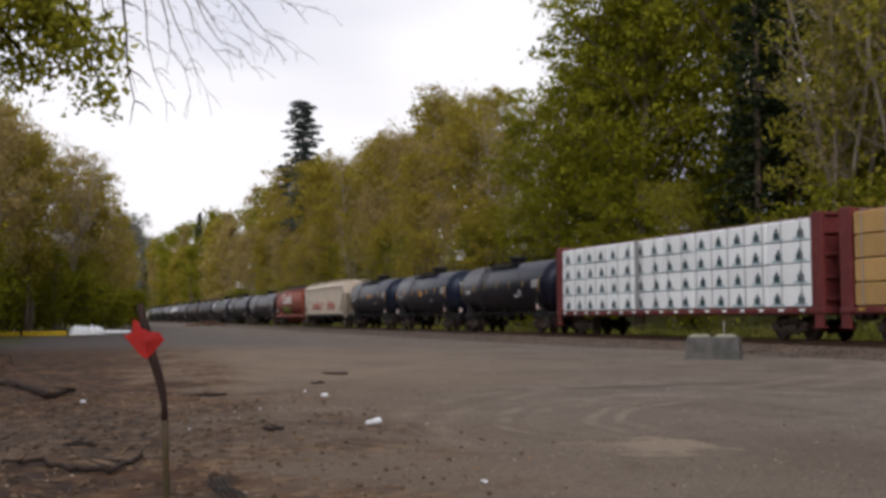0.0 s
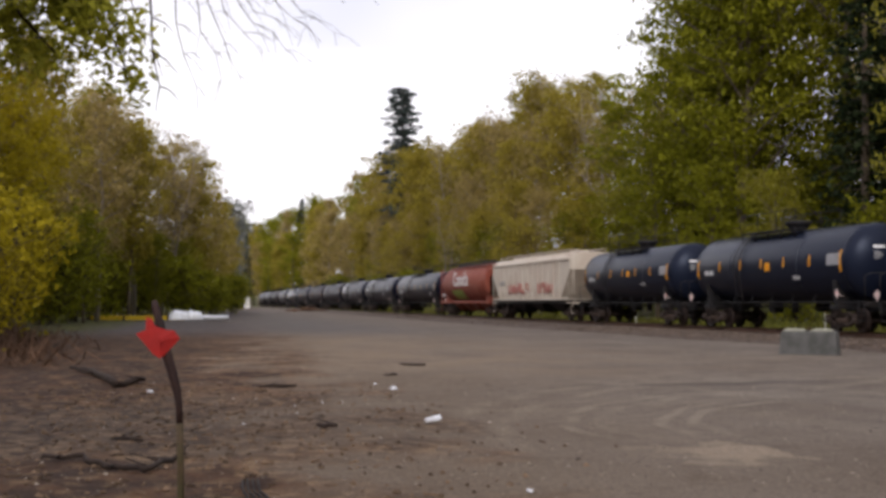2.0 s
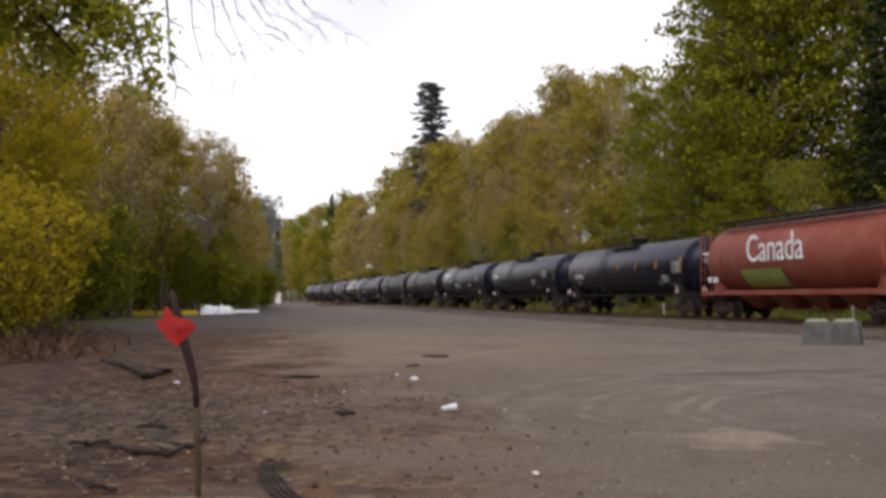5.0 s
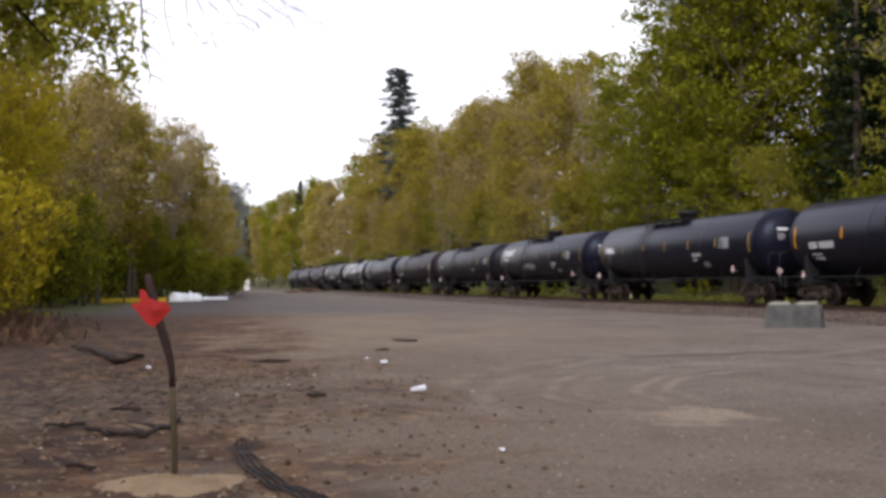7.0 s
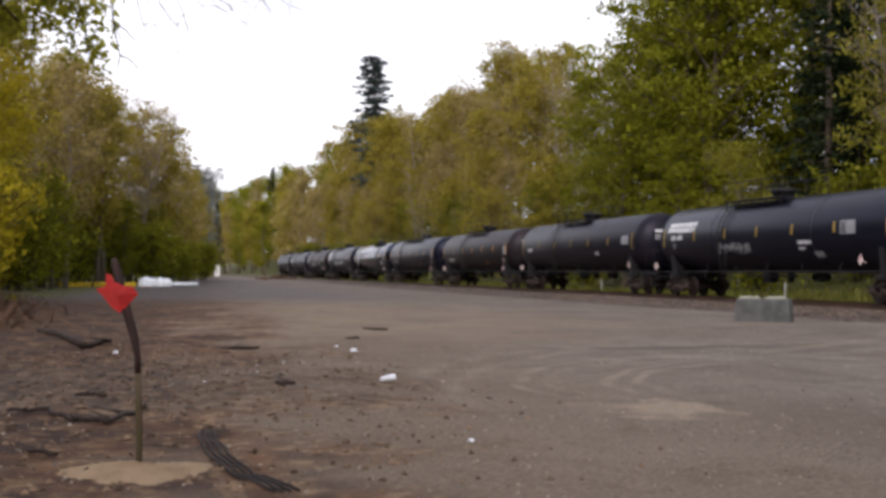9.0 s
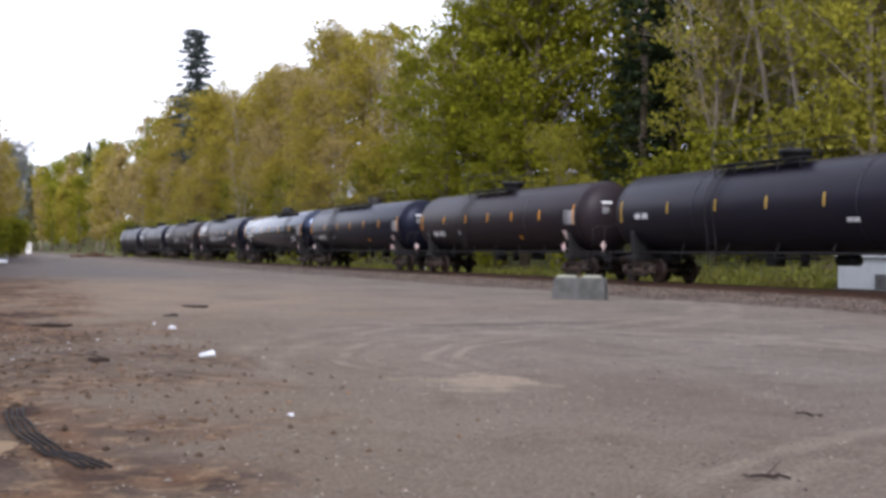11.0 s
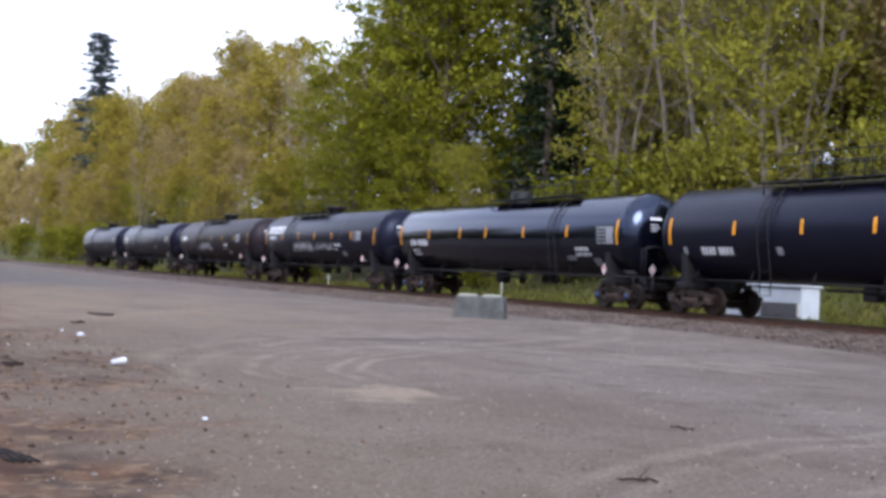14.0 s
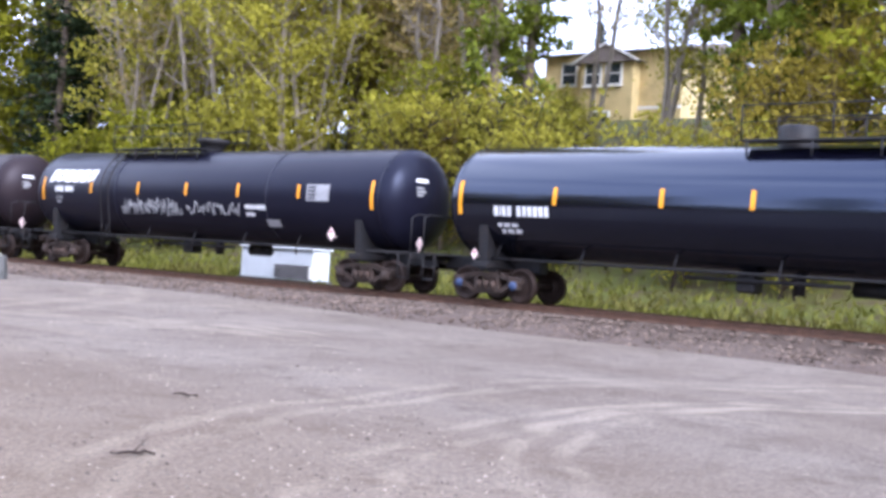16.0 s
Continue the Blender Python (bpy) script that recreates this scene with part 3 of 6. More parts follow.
def truck(car, y, cap_mat=None):
    """A two-axle truck: bolster, side frames and wheelsets that turn."""
    me = shared("bolster", lambda: Shape().box((0, 0, 0.66), (2.1, 0.40, 0.22), 0.05).box((0, 0, 0.82), (0.7, 0.5, 0.12), 0.02), "truck", TRUCK)
    t = part("truck", me, TRUCK, car, "grimy brown cast steel truck", pose(0, y, 0))
    fr = shared("side_frame", side_frame_shape, "side_frame", TRUCK)
    for x, turn in ((-1.02, 0), (1.02, 180)):
        part("side_frame", fr, TRUCK, t, at=pose(x, 0, 0, 0, 0, turn))
    ws = shared("wheelset", wheelset_shape, "wheelset", WHEEL)
    cap_mat = cap_mat or TRUCK
    cap = shared(("bearing_cap", cap_mat.name), lambda: Shape().lathe([(-0.17, 0.001), (-0.17, 0.10), (-0.11, 0.125), (0.0, 0.125)], 14, "x"), "bearing_cap", cap_mat)
    for dy in (-0.89, 0.89):
        w = part("wheelset", ws, WHEEL, t, at=pose(0, dy, 0.457))
        WHEELSETS.append((w, dy))
        part("bearing_cap", cap, cap_mat, t, at=pose(-1.02, dy, 0.457))
    return t


def coupler(car, y, sign):
    s = Shape().box((0, y, 0.86), (0.24, 0.7, 0.22), 0.04).box((0, y + sign * 0.38, 0.86), (0.34, 0.22, 0.30), 0.06)
    part("coupler", s, TRUCK, car)


def end_gear(car, half, paint):
    """Stub sills, end platforms, grab rails and brake gear at both ends."""
    for sg in (-1, 1):
        y = sg * half
        part("stub_sill", Shape().box((0, y - sg * 1.6, 0.98), (0.42, 3.2, 0.36), 0.03), STEEL_BLACK, car)
        part("end_platform", Shape().box((0, y - sg * 0.16, 1.16), (2.7, 0.32, 0.08), 0.01).box((0, y - sg * 0.02, 1.08), (2.9, 0.08, 0.14), 0.01), STEEL_BLACK, car)
        r = Shape()
        for x in (-1.38, 1.38):
            r.tube([(x, y - sg * 0.06, 1.15), (x, y - sg * 0.06, 2.15), (x * 0.82, y - sg * 0.06, 2.25)], 0.022, 5)
            r.tube([(x, y - sg * 0.08, 0.45), (x, y - sg * 0.08, 1.15)], 0.022, 5)
            r.tube([(x, y - sg * 0.50, 0.45), (x, y - sg * 0.50, 1.15)], 0.022, 5)
            for z in (0.47, 0.80):
                r.tube([(x, y - sg * 0.08, z), (x, y - sg * 0.50, z)], 0.022, 5)
        r.tube([(-1.13, y - sg * 0.06, 2.25), (1.13, y - sg * 0.06, 2.25)], 0.022, 5)
        part("hand_rail", r, STEEL_BLACK, car)
        coupler(car, y + sg * 0.20, sg)
    part("brake_wheel", Shape().lathe([(0.0, 0.24), (0.03, 0.28), (0.06, 0.24), (0.03, 0.2), (0.0, 0.24)], 16, "y", (0.7, half - 0.12, 1.9)), STEEL_BLACK, car)


def bar_text(s, y0, z0, height, pattern, radius=None, width=0.62, lift=0.012, lean=0.0, x=None):
    """Lettering too small to read, as a row of plain bars: each number is a bar's width in bar heights, 0 a space."""
    y = y0
    for wd in pattern:
        w = (wd or 0.6) * height * width
        if wd:
            if radius:
                curved_patch(s, y - w, y, z0, z0 + height, radius, lean, lift, 2)
            else:
                s.add([(x, y - w, z0), (x, y, z0), (x, y, z0 + height), (x, y - w, z0 + height)], [(1, 0, 3, 2)])
        y -= w + height * 0.16


def tank_car(label, length, paint, style):
    """A tank car, near flank towards the lot. style: what is painted and mounted on it."""
    car = thing("tank_car", label, "tank car", "tank cars of the train")
    R, zc = style.get("radius", 1.53), 2.70
    half = length / 2 - 0.42
    e = length / 2 - 0.95
    prof = []
    for k in range(9):
        a = math.pi / 2 * k / 8
        prof.append((-e + 0.72 * (1 - math.cos(a)), max(R * math.sin(a), 0.002)))
    body = prof + [(-y, r) for y, r in reversed(prof)]
    s = Shape().lathe(body, 56, "y", (0, 0, zc))
    tank = part("tank", s, paint, car)
    for y, w in [(-e * 0.42, 0.05), (e * 0.42, 0.05)][:2 if style.get("rings", True) else 0] + [(-e + 0.72, 0.03), (e - 0.72, 0.03)]:
        part("weld_band", Shape().lathe([(y - w, R), (y - w, R + 0.006), (y + w, R + 0.006), (y + w, R)], 48, "y", (0, 0, zc)), paint, tank)
    # saddles and side sills
    for sg in (-1, 1):
        y = sg * (half - 2.1)
        part("saddle", Shape().loft([[(-1.30, yy, 1.0), (1.30, yy, 1.0), (1.38, yy, 2.05), (1.0, yy, 1.62), (0, yy, 1.35), (-1.0, yy, 1.62), (-1.38, yy, 2.05)] for yy in (y - 0.14, y + 0.14)]), STEEL_BLACK, car)
        part("bolster", Shape().box((0, y, 0.98), (2.9, 0.5, 0.16), 0.02), STEEL_BLACK, car)
    pipe = Shape()
    for x in (-1.12, 1.12):
        pipe.tube([(x, -half + 0.4, 1.16), (x, half - 0.4, 1.16)], 0.035, 6)
    for k in range(7):
        y = -half + 2.4 + k * (2 * half - 4.8) / 6
        pipe.tube([(-1.12, y, 1.16), (-0.95, y, 1.52)], 0.028, 5)
        pipe.tube([(1.12, y, 1.16), (0.95, y, 1.52)], 0.028, 5)
        if k % 2:
            pipe.tube([(-1.12, y, 1.16), (-1.12, y, 0.92)], 0.025, 5)
    part("side_rail", pipe, STEEL_BLACK, car)
    gear = Shape().box((-0.2, 1.1, 0.92), (0.5, 0.5, 0.42), 0.05).tube([(-0.5, -1.4, 1.0), (-0.5, 2.6, 1.0)], 0.05, 6)
    gear.tube([(0.1, 0, 1.2), (0.1, 0, 0.72)], 0.14, 10).lathe([(-0.5, 0.002), (-0.45, 0.18), (0.45, 0.18), (0.5, 0.002)], 12, "y", (0.5, -1.6, 0.95))
    part("brake_cylinder", gear, STEEL_BLACK, car)
    # top fittings
    dy = style.get("dome", 0.0)
    part("dome_housing", Shape().lathe([(4.14, 0.36), (4.30, 0.37), (4.48, 0.50), (4.52, 0.56), (4.62, 0.57), (4.66, 0.52), (4.68, 0.30), (4.69, 0.002)] if not style.get("square") else [(4.14, 0.46), (4.62, 0.46), (4.68, 0.40), (4.70, 0.002)], 20, "z", (0, dy, 0)), STEEL_BLACK, car)
    p0, p1 = style.get("platform", (-1.6, 3.2))
    p0, p1 = dy + p0, dy + p1
    pl = Shape().box((-0.78, (p0 + p1) / 2, 4.24), (0.55, p1 - p0, 0.05), 0.01).box((0.78, (p0 + p1) / 2, 4.24), (0.55, p1 - p0, 0.05), 0.01)
    for y in np.linspace(p0 + 0.15, p1 - 0.15, 5):
        pl.tube([(-1.02, y, 3.86), (-1.02, y, 4.24)], 0.03, 5)
    part("walkway", pl, STEEL_BLACK, car)
    r = Shape()
    if style.get("railing", True):
        for x in (-1.05, 1.05):
            for y in np.linspace(p0, p1, 4):
                r.tube([(x, y, 4.22), (x, y, 5.05)], 0.02, 5)
            r.tube([(x, p0, 5.05), (x, p1, 5.05)], 0.018, 5)
            r.tube([(x, p0, 4.66), (x, p1, 4.66)], 0.014, 5)
        part("guard_rail", r, STEEL_BLACK, car)
    ly = style.get("ladder", dy + 2.6)
    lad = Shape()
    arc = [(-math.sin(a) * (R + 0.10), zc + math.cos(a) * (R + 0.10)) for a in np.linspace(0.55, 1.75, 9)] + [(-1.46, 1.5), (-1.42, 0.75)]
    for y in (ly - 0.23, ly + 0.23):
        lad.tube([(x, y, z) for x, z in arc], 0.022, 5)
    for x, z in arc:
        lad.tube([(x, ly - 0.23, z), (x, ly + 0.23, z)], 0.014, 4)
    part("ladder", lad, STEEL_BLACK, car)
    # tape and lettering
    tape, strong = style.get("tape", ORANGE), style.get("strong", 1.0)
    for k, f in enumerate(style.get("stripes", (-0.97, -0.62, -0.3, 0.0, 0.3, 0.62, 0.97))):
        endmost = abs(f) > 0.9
        h = (0.42 if endmost else 0.21) * strong
        z = (0.05 if endmost else 0.12)
        st = Shape()
        curved_patch(st, f * (e - 0.72) - 0.055 * strong, f * (e - 0.72) + 0.055 * strong, z - h, z + h, R, 0, 0.014, 4)
        part("reflective_stripe", st, tape, tank, at=pose(0, 0, zc))
    for mk in style.get("marks", ()):
        kind, f, z, h = mk[:4]
        y = f * (e - 0.72)
        st = Shape()
        if kind == "logo":      # slanted block lettering drawn as plain slabs
            for k in range(6):
                curved_patch(st, y - k * h * 1.02 - h * 0.84, y - k * h * 1.02, z, z + h, R, 0.28, 0.013, 3)
            part("logo_mark", st, WHITE, tank, "white slanted block mark", pose(0, 0, zc))
            for k in range(6):
                ho = Shape()
                curved_patch(ho, y - k * h * 1.02 - h * 0.62, y - k * h * 1.02 - h * 0.34, z + h * 0.36, z + h * (0.66 if k < 5 else 0.72), R, 0.28, 0.017, 2)
                if k in (0, 1, 5):
                    curved_patch(ho, y - k * h * 1.02 - h * 0.78, y - k * h * 1.02 - h * 0.42, z, z + h * 0.16, R, 0.28, 0.017, 2)
                part("logo_opening", ho, paint, tank, at=pose(0, 0, zc))
        elif kind == "plate":
            curved_patch(st, y - mk[4], y, z, z + h, R, 0, 0.012, 3)
            part("marking_panel", st, mk[5], tank, at=pose(0, 0, zc))
            if len(mk) > 6:
                sb = Shape()
                for q in range(4):
                    bar_text(sb, y - 0.08, z + h * (0.1 + 0.22 * q), h * 0.12, mk[6], R, 1.6, 0.016)
                tagged(part("marking_lines", sb, paint, tank, at=pose(0, 0, zc)), kind="stuff")
        elif kind == "text":
            bar_text(st, y, z, h, mk[4], R)
            tagged(part("lettering", st, mk[5] if len(mk) > 5 else WHITE, tank, at=pose(0, 0, zc)), kind="stuff")
        elif kind == "diamond":
            x = -1.42
            st.add([(x, y, z - h), (x, y - h * 0.75, z), (x, y, z + h), (x, y + h * 0.75, z), (x + 0.02, y, z - h), (x + 0.02, y - h * 0.75, z), (x + 0.02, y, z + h), (x + 0.02, y + h * 0.75, z)],
                   [(3, 2, 1, 0), (4, 5, 6, 7), (0, 1, 5, 4), (1, 2, 6, 5), (2, 3, 7, 6), (3, 0, 4, 7)])
            st.tube([(x + 0.03, y, z), (x + 0.25, y, z - 0.1)], 0.02, 4)
            part("hazard_placard", st, PLACARD, car, at=pose(0, 0, zc))
            inner = Shape().add([(x - 0.004, y - h * 0.3, z + h * 0.1), (x - 0.004, y + h * 0.3, z + h * 0.1), (x - 0.004, y + h * 0.2, z + h * 0.5), (x - 0.004, y - h * 0.2, z + h * 0.5)], [(0, 1, 2, 3)])
            part("placard_mark", inner, RED_MARK, car, at=pose(0, 0, zc))
        elif kind == "scrawl":
            rnd = random.Random(int(f * 100) + 7)
            yy = y
            for k in range(mk[4]):
                path = []
                for q in range(7):
                    zz = z + h * rnd.uniform(-0.5, 0.5)
                    path.append((-math.sqrt(R * R - zz * zz) - 0.012, yy - 0.05 * q - rnd.uniform(0, 0.05), zz))
                st.tube(path, 0.017, 4)
                yy -= 0.33
            tagged(part("paint_scrawl", st, GREY_MARK, tank, at=pose(0, 0, zc)), "silver spray-paint scrawl", kind="stuff")
    if style.get("head", True):
        for z, h, w in ((0.52, 0.10, 0.46), (0.32, 0.06, 0.28), (0.22, 0.06, 0.34), (0.12, 0.06, 0.24)):
            hd = Shape()
            pts = []
            for zz in (z, z + h):
                for x in (-0.62, -0.62 + w * 0.5, -0.62 + w):
                    pts.append((x, -(e - 0.72) - 0.72 * math.sqrt(max(0.0, 1 - (x * x + zz * zz) / (R * R))) - 0.014, zz))
            part("head_lettering", hd.add(pts, [(0, 1, 4, 3), (1, 2, 5, 4)]), WHITE if z > 0.5 else GREY_MARK, tank, at=pose(0, 0, zc))
        pl = Shape().loft([[(-0.72, y, 1.24), (-0.57, y, 1.44), (-0.72, y, 1.64), (-0.87, y, 1.44)] for y in (-half + 0.30, -half + 0.28)])
        part("hazard_placard", pl.tube([(-0.72, -half + 0.31, 1.16), (-0.72, -half + 0.31, 1.44)], 0.02, 4), PLACARD, car)
    end_gear(car, half, paint)
    for sg in (-1, 1):
        truck(car, sg * (half - 2.1), style.get("caps"))
    return car


def hopper_deck(car, half, mat):
    for sg in (-1, 1):
        y = sg * half
        part("centre_sill", Shape().box((0, y - sg * 1.5, 0.95), (0.42, 3.0, 0.36), 0.03), STEEL_BLACK, car)
        coupler(car, y + sg * 0.20, sg)
        for x in (-1.45, 1.45):
            r = Shape()
            for q in (0.05, 1.2):
                r.tube([(x, y - sg * q, 1.15), (x, y - sg * q, 4.2)], 0.035, 5)
            r.tube([(x, y - sg * 0.03, 4.2), (x, y - sg * 1.22, 4.2)], 0.03, 5)
            for q in range(8):
                r.tube([(x, y - sg * 0.05, 0.5 + q * 0.48), (x, y - sg * 0.55, 0.5 + q * 0.48)], 0.02, 5)
            r.tube([(x, y - sg * 0.55, 0.45), (x, y - sg * 0.55, 4.2)], 0.02, 5)
            part("end_ladder", r, mat, car)
        part("end_platform", Shape().box((0, y - sg * 0.7, 1.16), (2.95, 1.4, 0.10), 0.01), mat, car)


def hopper_bays(car, half, n, mat):
    for k in range(n):
        y = (k - (n - 1) / 2) * (2 * half - 5.4) / n
        w = (2 * half - 5.4) / n * 0.46
        s = Shape().loft([[(-1.2, y - w, 1.35), (1.2, y - w, 1.35), (1.2, y + w, 1.35), (-1.2, y + w, 1.35)], [(-0.35, y - 0.35, 0.48), (0.35, y - 0.35, 0.48), (0.35, y + 0.35, 0.48), (-0.35, y + 0.35, 0.48)]])
        part("discharge_bay", s, mat, car)
    part("side_sill", Shape().box((-1.42, 0, 1.24), (0.10, 2 * half - 0.2, 0.22), 0.01).box((1.42, 0, 1.24), (0.10, 2 * half - 0.2, 0.22), 0.01), mat, car)


def top_walk(car, half, z, mat):
    s = Shape().box((-0.95, 0, z + 0.22), (0.55, 2 * half - 2.5, 0.04)).box((0.95, 0, z + 0.22), (0.55, 2 * half - 2.5, 0.04))
    for k in range(15):
        y = (k / 7 - 1) * (half - 1.4)
        s.tube([(-1.2, y, z - 0.15), (-1.2, y, z + 0.24)], 0.025, 4)
        s.tube([(1.2, y, z - 0.15), (1.2, y, z + 0.24)], 0.025, 4)
    s.box((0, 0, z + 0.12), (0.7, 2 * half - 4, 0.16), 0.04)
    part("roof_walk", s, mat, car)


def cylindrical_hopper(label, length):
    car = thing("cylindrical_hopper_car", label, "hopper car")
    half = length / 2 - 0.45

    def ring(y, k):
        pts = []
        for a in np.linspace(0, math.pi * 2, 28, endpoint=False):
            x, z = 1.56 * math.sin(a), 2.85 + 1.62 * math.cos(a)
            if z < 1.3:
                z = 1.3
            pts.append((x * (1 if k else 0.97), y, z))
        return pts
    s = Shape().loft([ring(y, k) for y, k in ((-half + 1.0, 0), (-half + 1.15, 1), (half - 1.15, 1), (half - 1.0, 0))], True)
    body = part("body", s, HOPPER_RED, car)
    for f in (-0.8, -0.27, 0.27, 0.8):
        y = f * (half - 1.15)
        rib = Shape().loft([[(p[0] * 1.006, yy, p[2] + (p[2] - 2.85) * 0.004) for p in ring(y, 1)] for yy in (y - 0.04, y + 0.04)])
        part("seam", rib, HOPPER_RED, body)
    for sg in (-1, 1):
        y = sg * (half - 1.0)
        part("end_sheet", Shape().loft([[(-1.2, y, 1.3), (1.2, y, 1.3), (1.2, y, 3.4), (-1.2, y, 3.4)], [(-1.2, y - sg * 0.9, 1.3), (1.2, y - sg * 0.9, 1.3), (1.2, y + sg * 0.03, 3.4), (-1.2, y + sg * 0.03, 3.4)]]), HOPPER_RED, car)
    txt = bpy.data.curves.new("wordmark", "FONT")
    txt.body, txt.size, txt.extrude, txt.align_x = "Canada", 1.75, 0.012, "CENTER"
    txt.materials.append(WHITE)
    ob = new("wordmark", txt)
    ob.parent = body
    ob.matrix_basis = Matrix.Translation((-1.575, 0.7, 2.65)) @ Matrix(((0, 0, -1, 0), (-1, 0, 0, 0), (0, 1, 0, 0), (0, 0, 0, 1)))
    tagged(ob, "white painted country wordmark")
    g = Shape()
    curved_patch(g, 0.1, 4.0, -1.35, -0.55, 1.62, 0, 0.02)
    part("wheat_panel", g, GREEN_MARK, body, at=pose(0, 0, 2.85))
    t = Shape()
    bar_text(t, 7.4, 1.75, 0.26, (1, 1, 0, 1, 1, 1), x=-1.60)
    tagged(part("lettering", t, WHITE, body), kind="stuff")
    hopper_bays(car, half, 4, HOPPER_RED)
    hopper_deck(car, half, HOPPER_RED)
    top_walk(car, half, 4.42, STEEL_BLACK)
    for sg in (-1, 1):
        truck(car, sg * (half - 1.7))
    return car


def covered_hopper(label, length):
    car = thing("covered_hopper_car", label, "hopper car")
    half = length / 2 - 0.45
    s = Shape()
    top, low = 4.45, 1.36

    def sect(y, x):
        return [(-x * 0.97, y, low), (x * 0.97, y, low), (x, y, 1.9), (x, y, 3.95), (x * 0.72, y, 4.38), (0, y, top), (-x * 0.72, y, 4.38), (-x, y, 3.95), (-x, y, 1.9)]
    s.loft([sect(y, 1.58) for y in (-half + 2.3, half - 2.3)])
    body = part("body", s, HOPPER_BEIGE, car)
    for sg in (-1, 1):
        y0, y1 = sg * (half - 2.3), sg * (half - 0.35)
        e = Shape().loft([[(-1.58, y0, 1.4), (1.58, y0, 1.4), (1.58, y0, 3.95), (1.14, y0, 4.38), (0, y0, 4.45), (-1.14, y0, 4.38), (-1.58, y0, 3.95)],
                          [(-1.58, y1, 3.3), (1.58, y1, 3.3), (1.58, y1, 3.95), (1.14, y1, 4.38), (0, y1, 4.45), (-1.14, y1, 4.38), (-1.58, y1, 3.95)]])
        part("end_slope", e, HOPPER_BEIGE, car)
    rib = Shape()
    for k in range(13):
        y = (k / 6 - 1) * (half - 2.5)
        rib.box((-1.60, y, 2.65), (0.05, 0.08, 2.5), 0.01)
    rib.box((-1.61, 0, 3.97), (0.08, 2 * half - 1.0, 0.14), 0.01).box((-1.56, 0, 1.42), (0.10, 2 * half - 1.6, 0.16), 0.01)
    part("side_ribs", rib, HOPPER_BEIGE, body)
    rnd = random.Random(4)
    g = Shape()
    for k in range(20):
        y = 4.6 - 0.5 * k + (1.2 if k > 5 else 0) - (1.8 if k > 12 else 0)
        g.tube([(-1.635, y - 0.07 * q + rnd.uniform(-.08, .08), 1.75 + rnd.uniform(0, 0.85)) for q in range(5)], 0.05, 4)
    tagged(part("paint_scrawl", g, GRAFFITI, body), "faded pink spray-paint scrawl", kind="stuff")
    t = Shape()
    bar_text(t, 6.8, 2.5, 0.28, (1, 1, 1, 0, 1, 1), x=-1.632)
    tagged(part("lettering", t, GREY_MARK, body), kind="stuff")
    hopper_bays(car, half, 3, STEEL_BLACK)
    hopper_deck(car, half, HOPPER_BEIGE)
    top_walk(car, half, 4.40, HOPPER_BEIGE)
    for sg in (-1, 1):
        truck(car, sg * (half - 1.7))
    return car


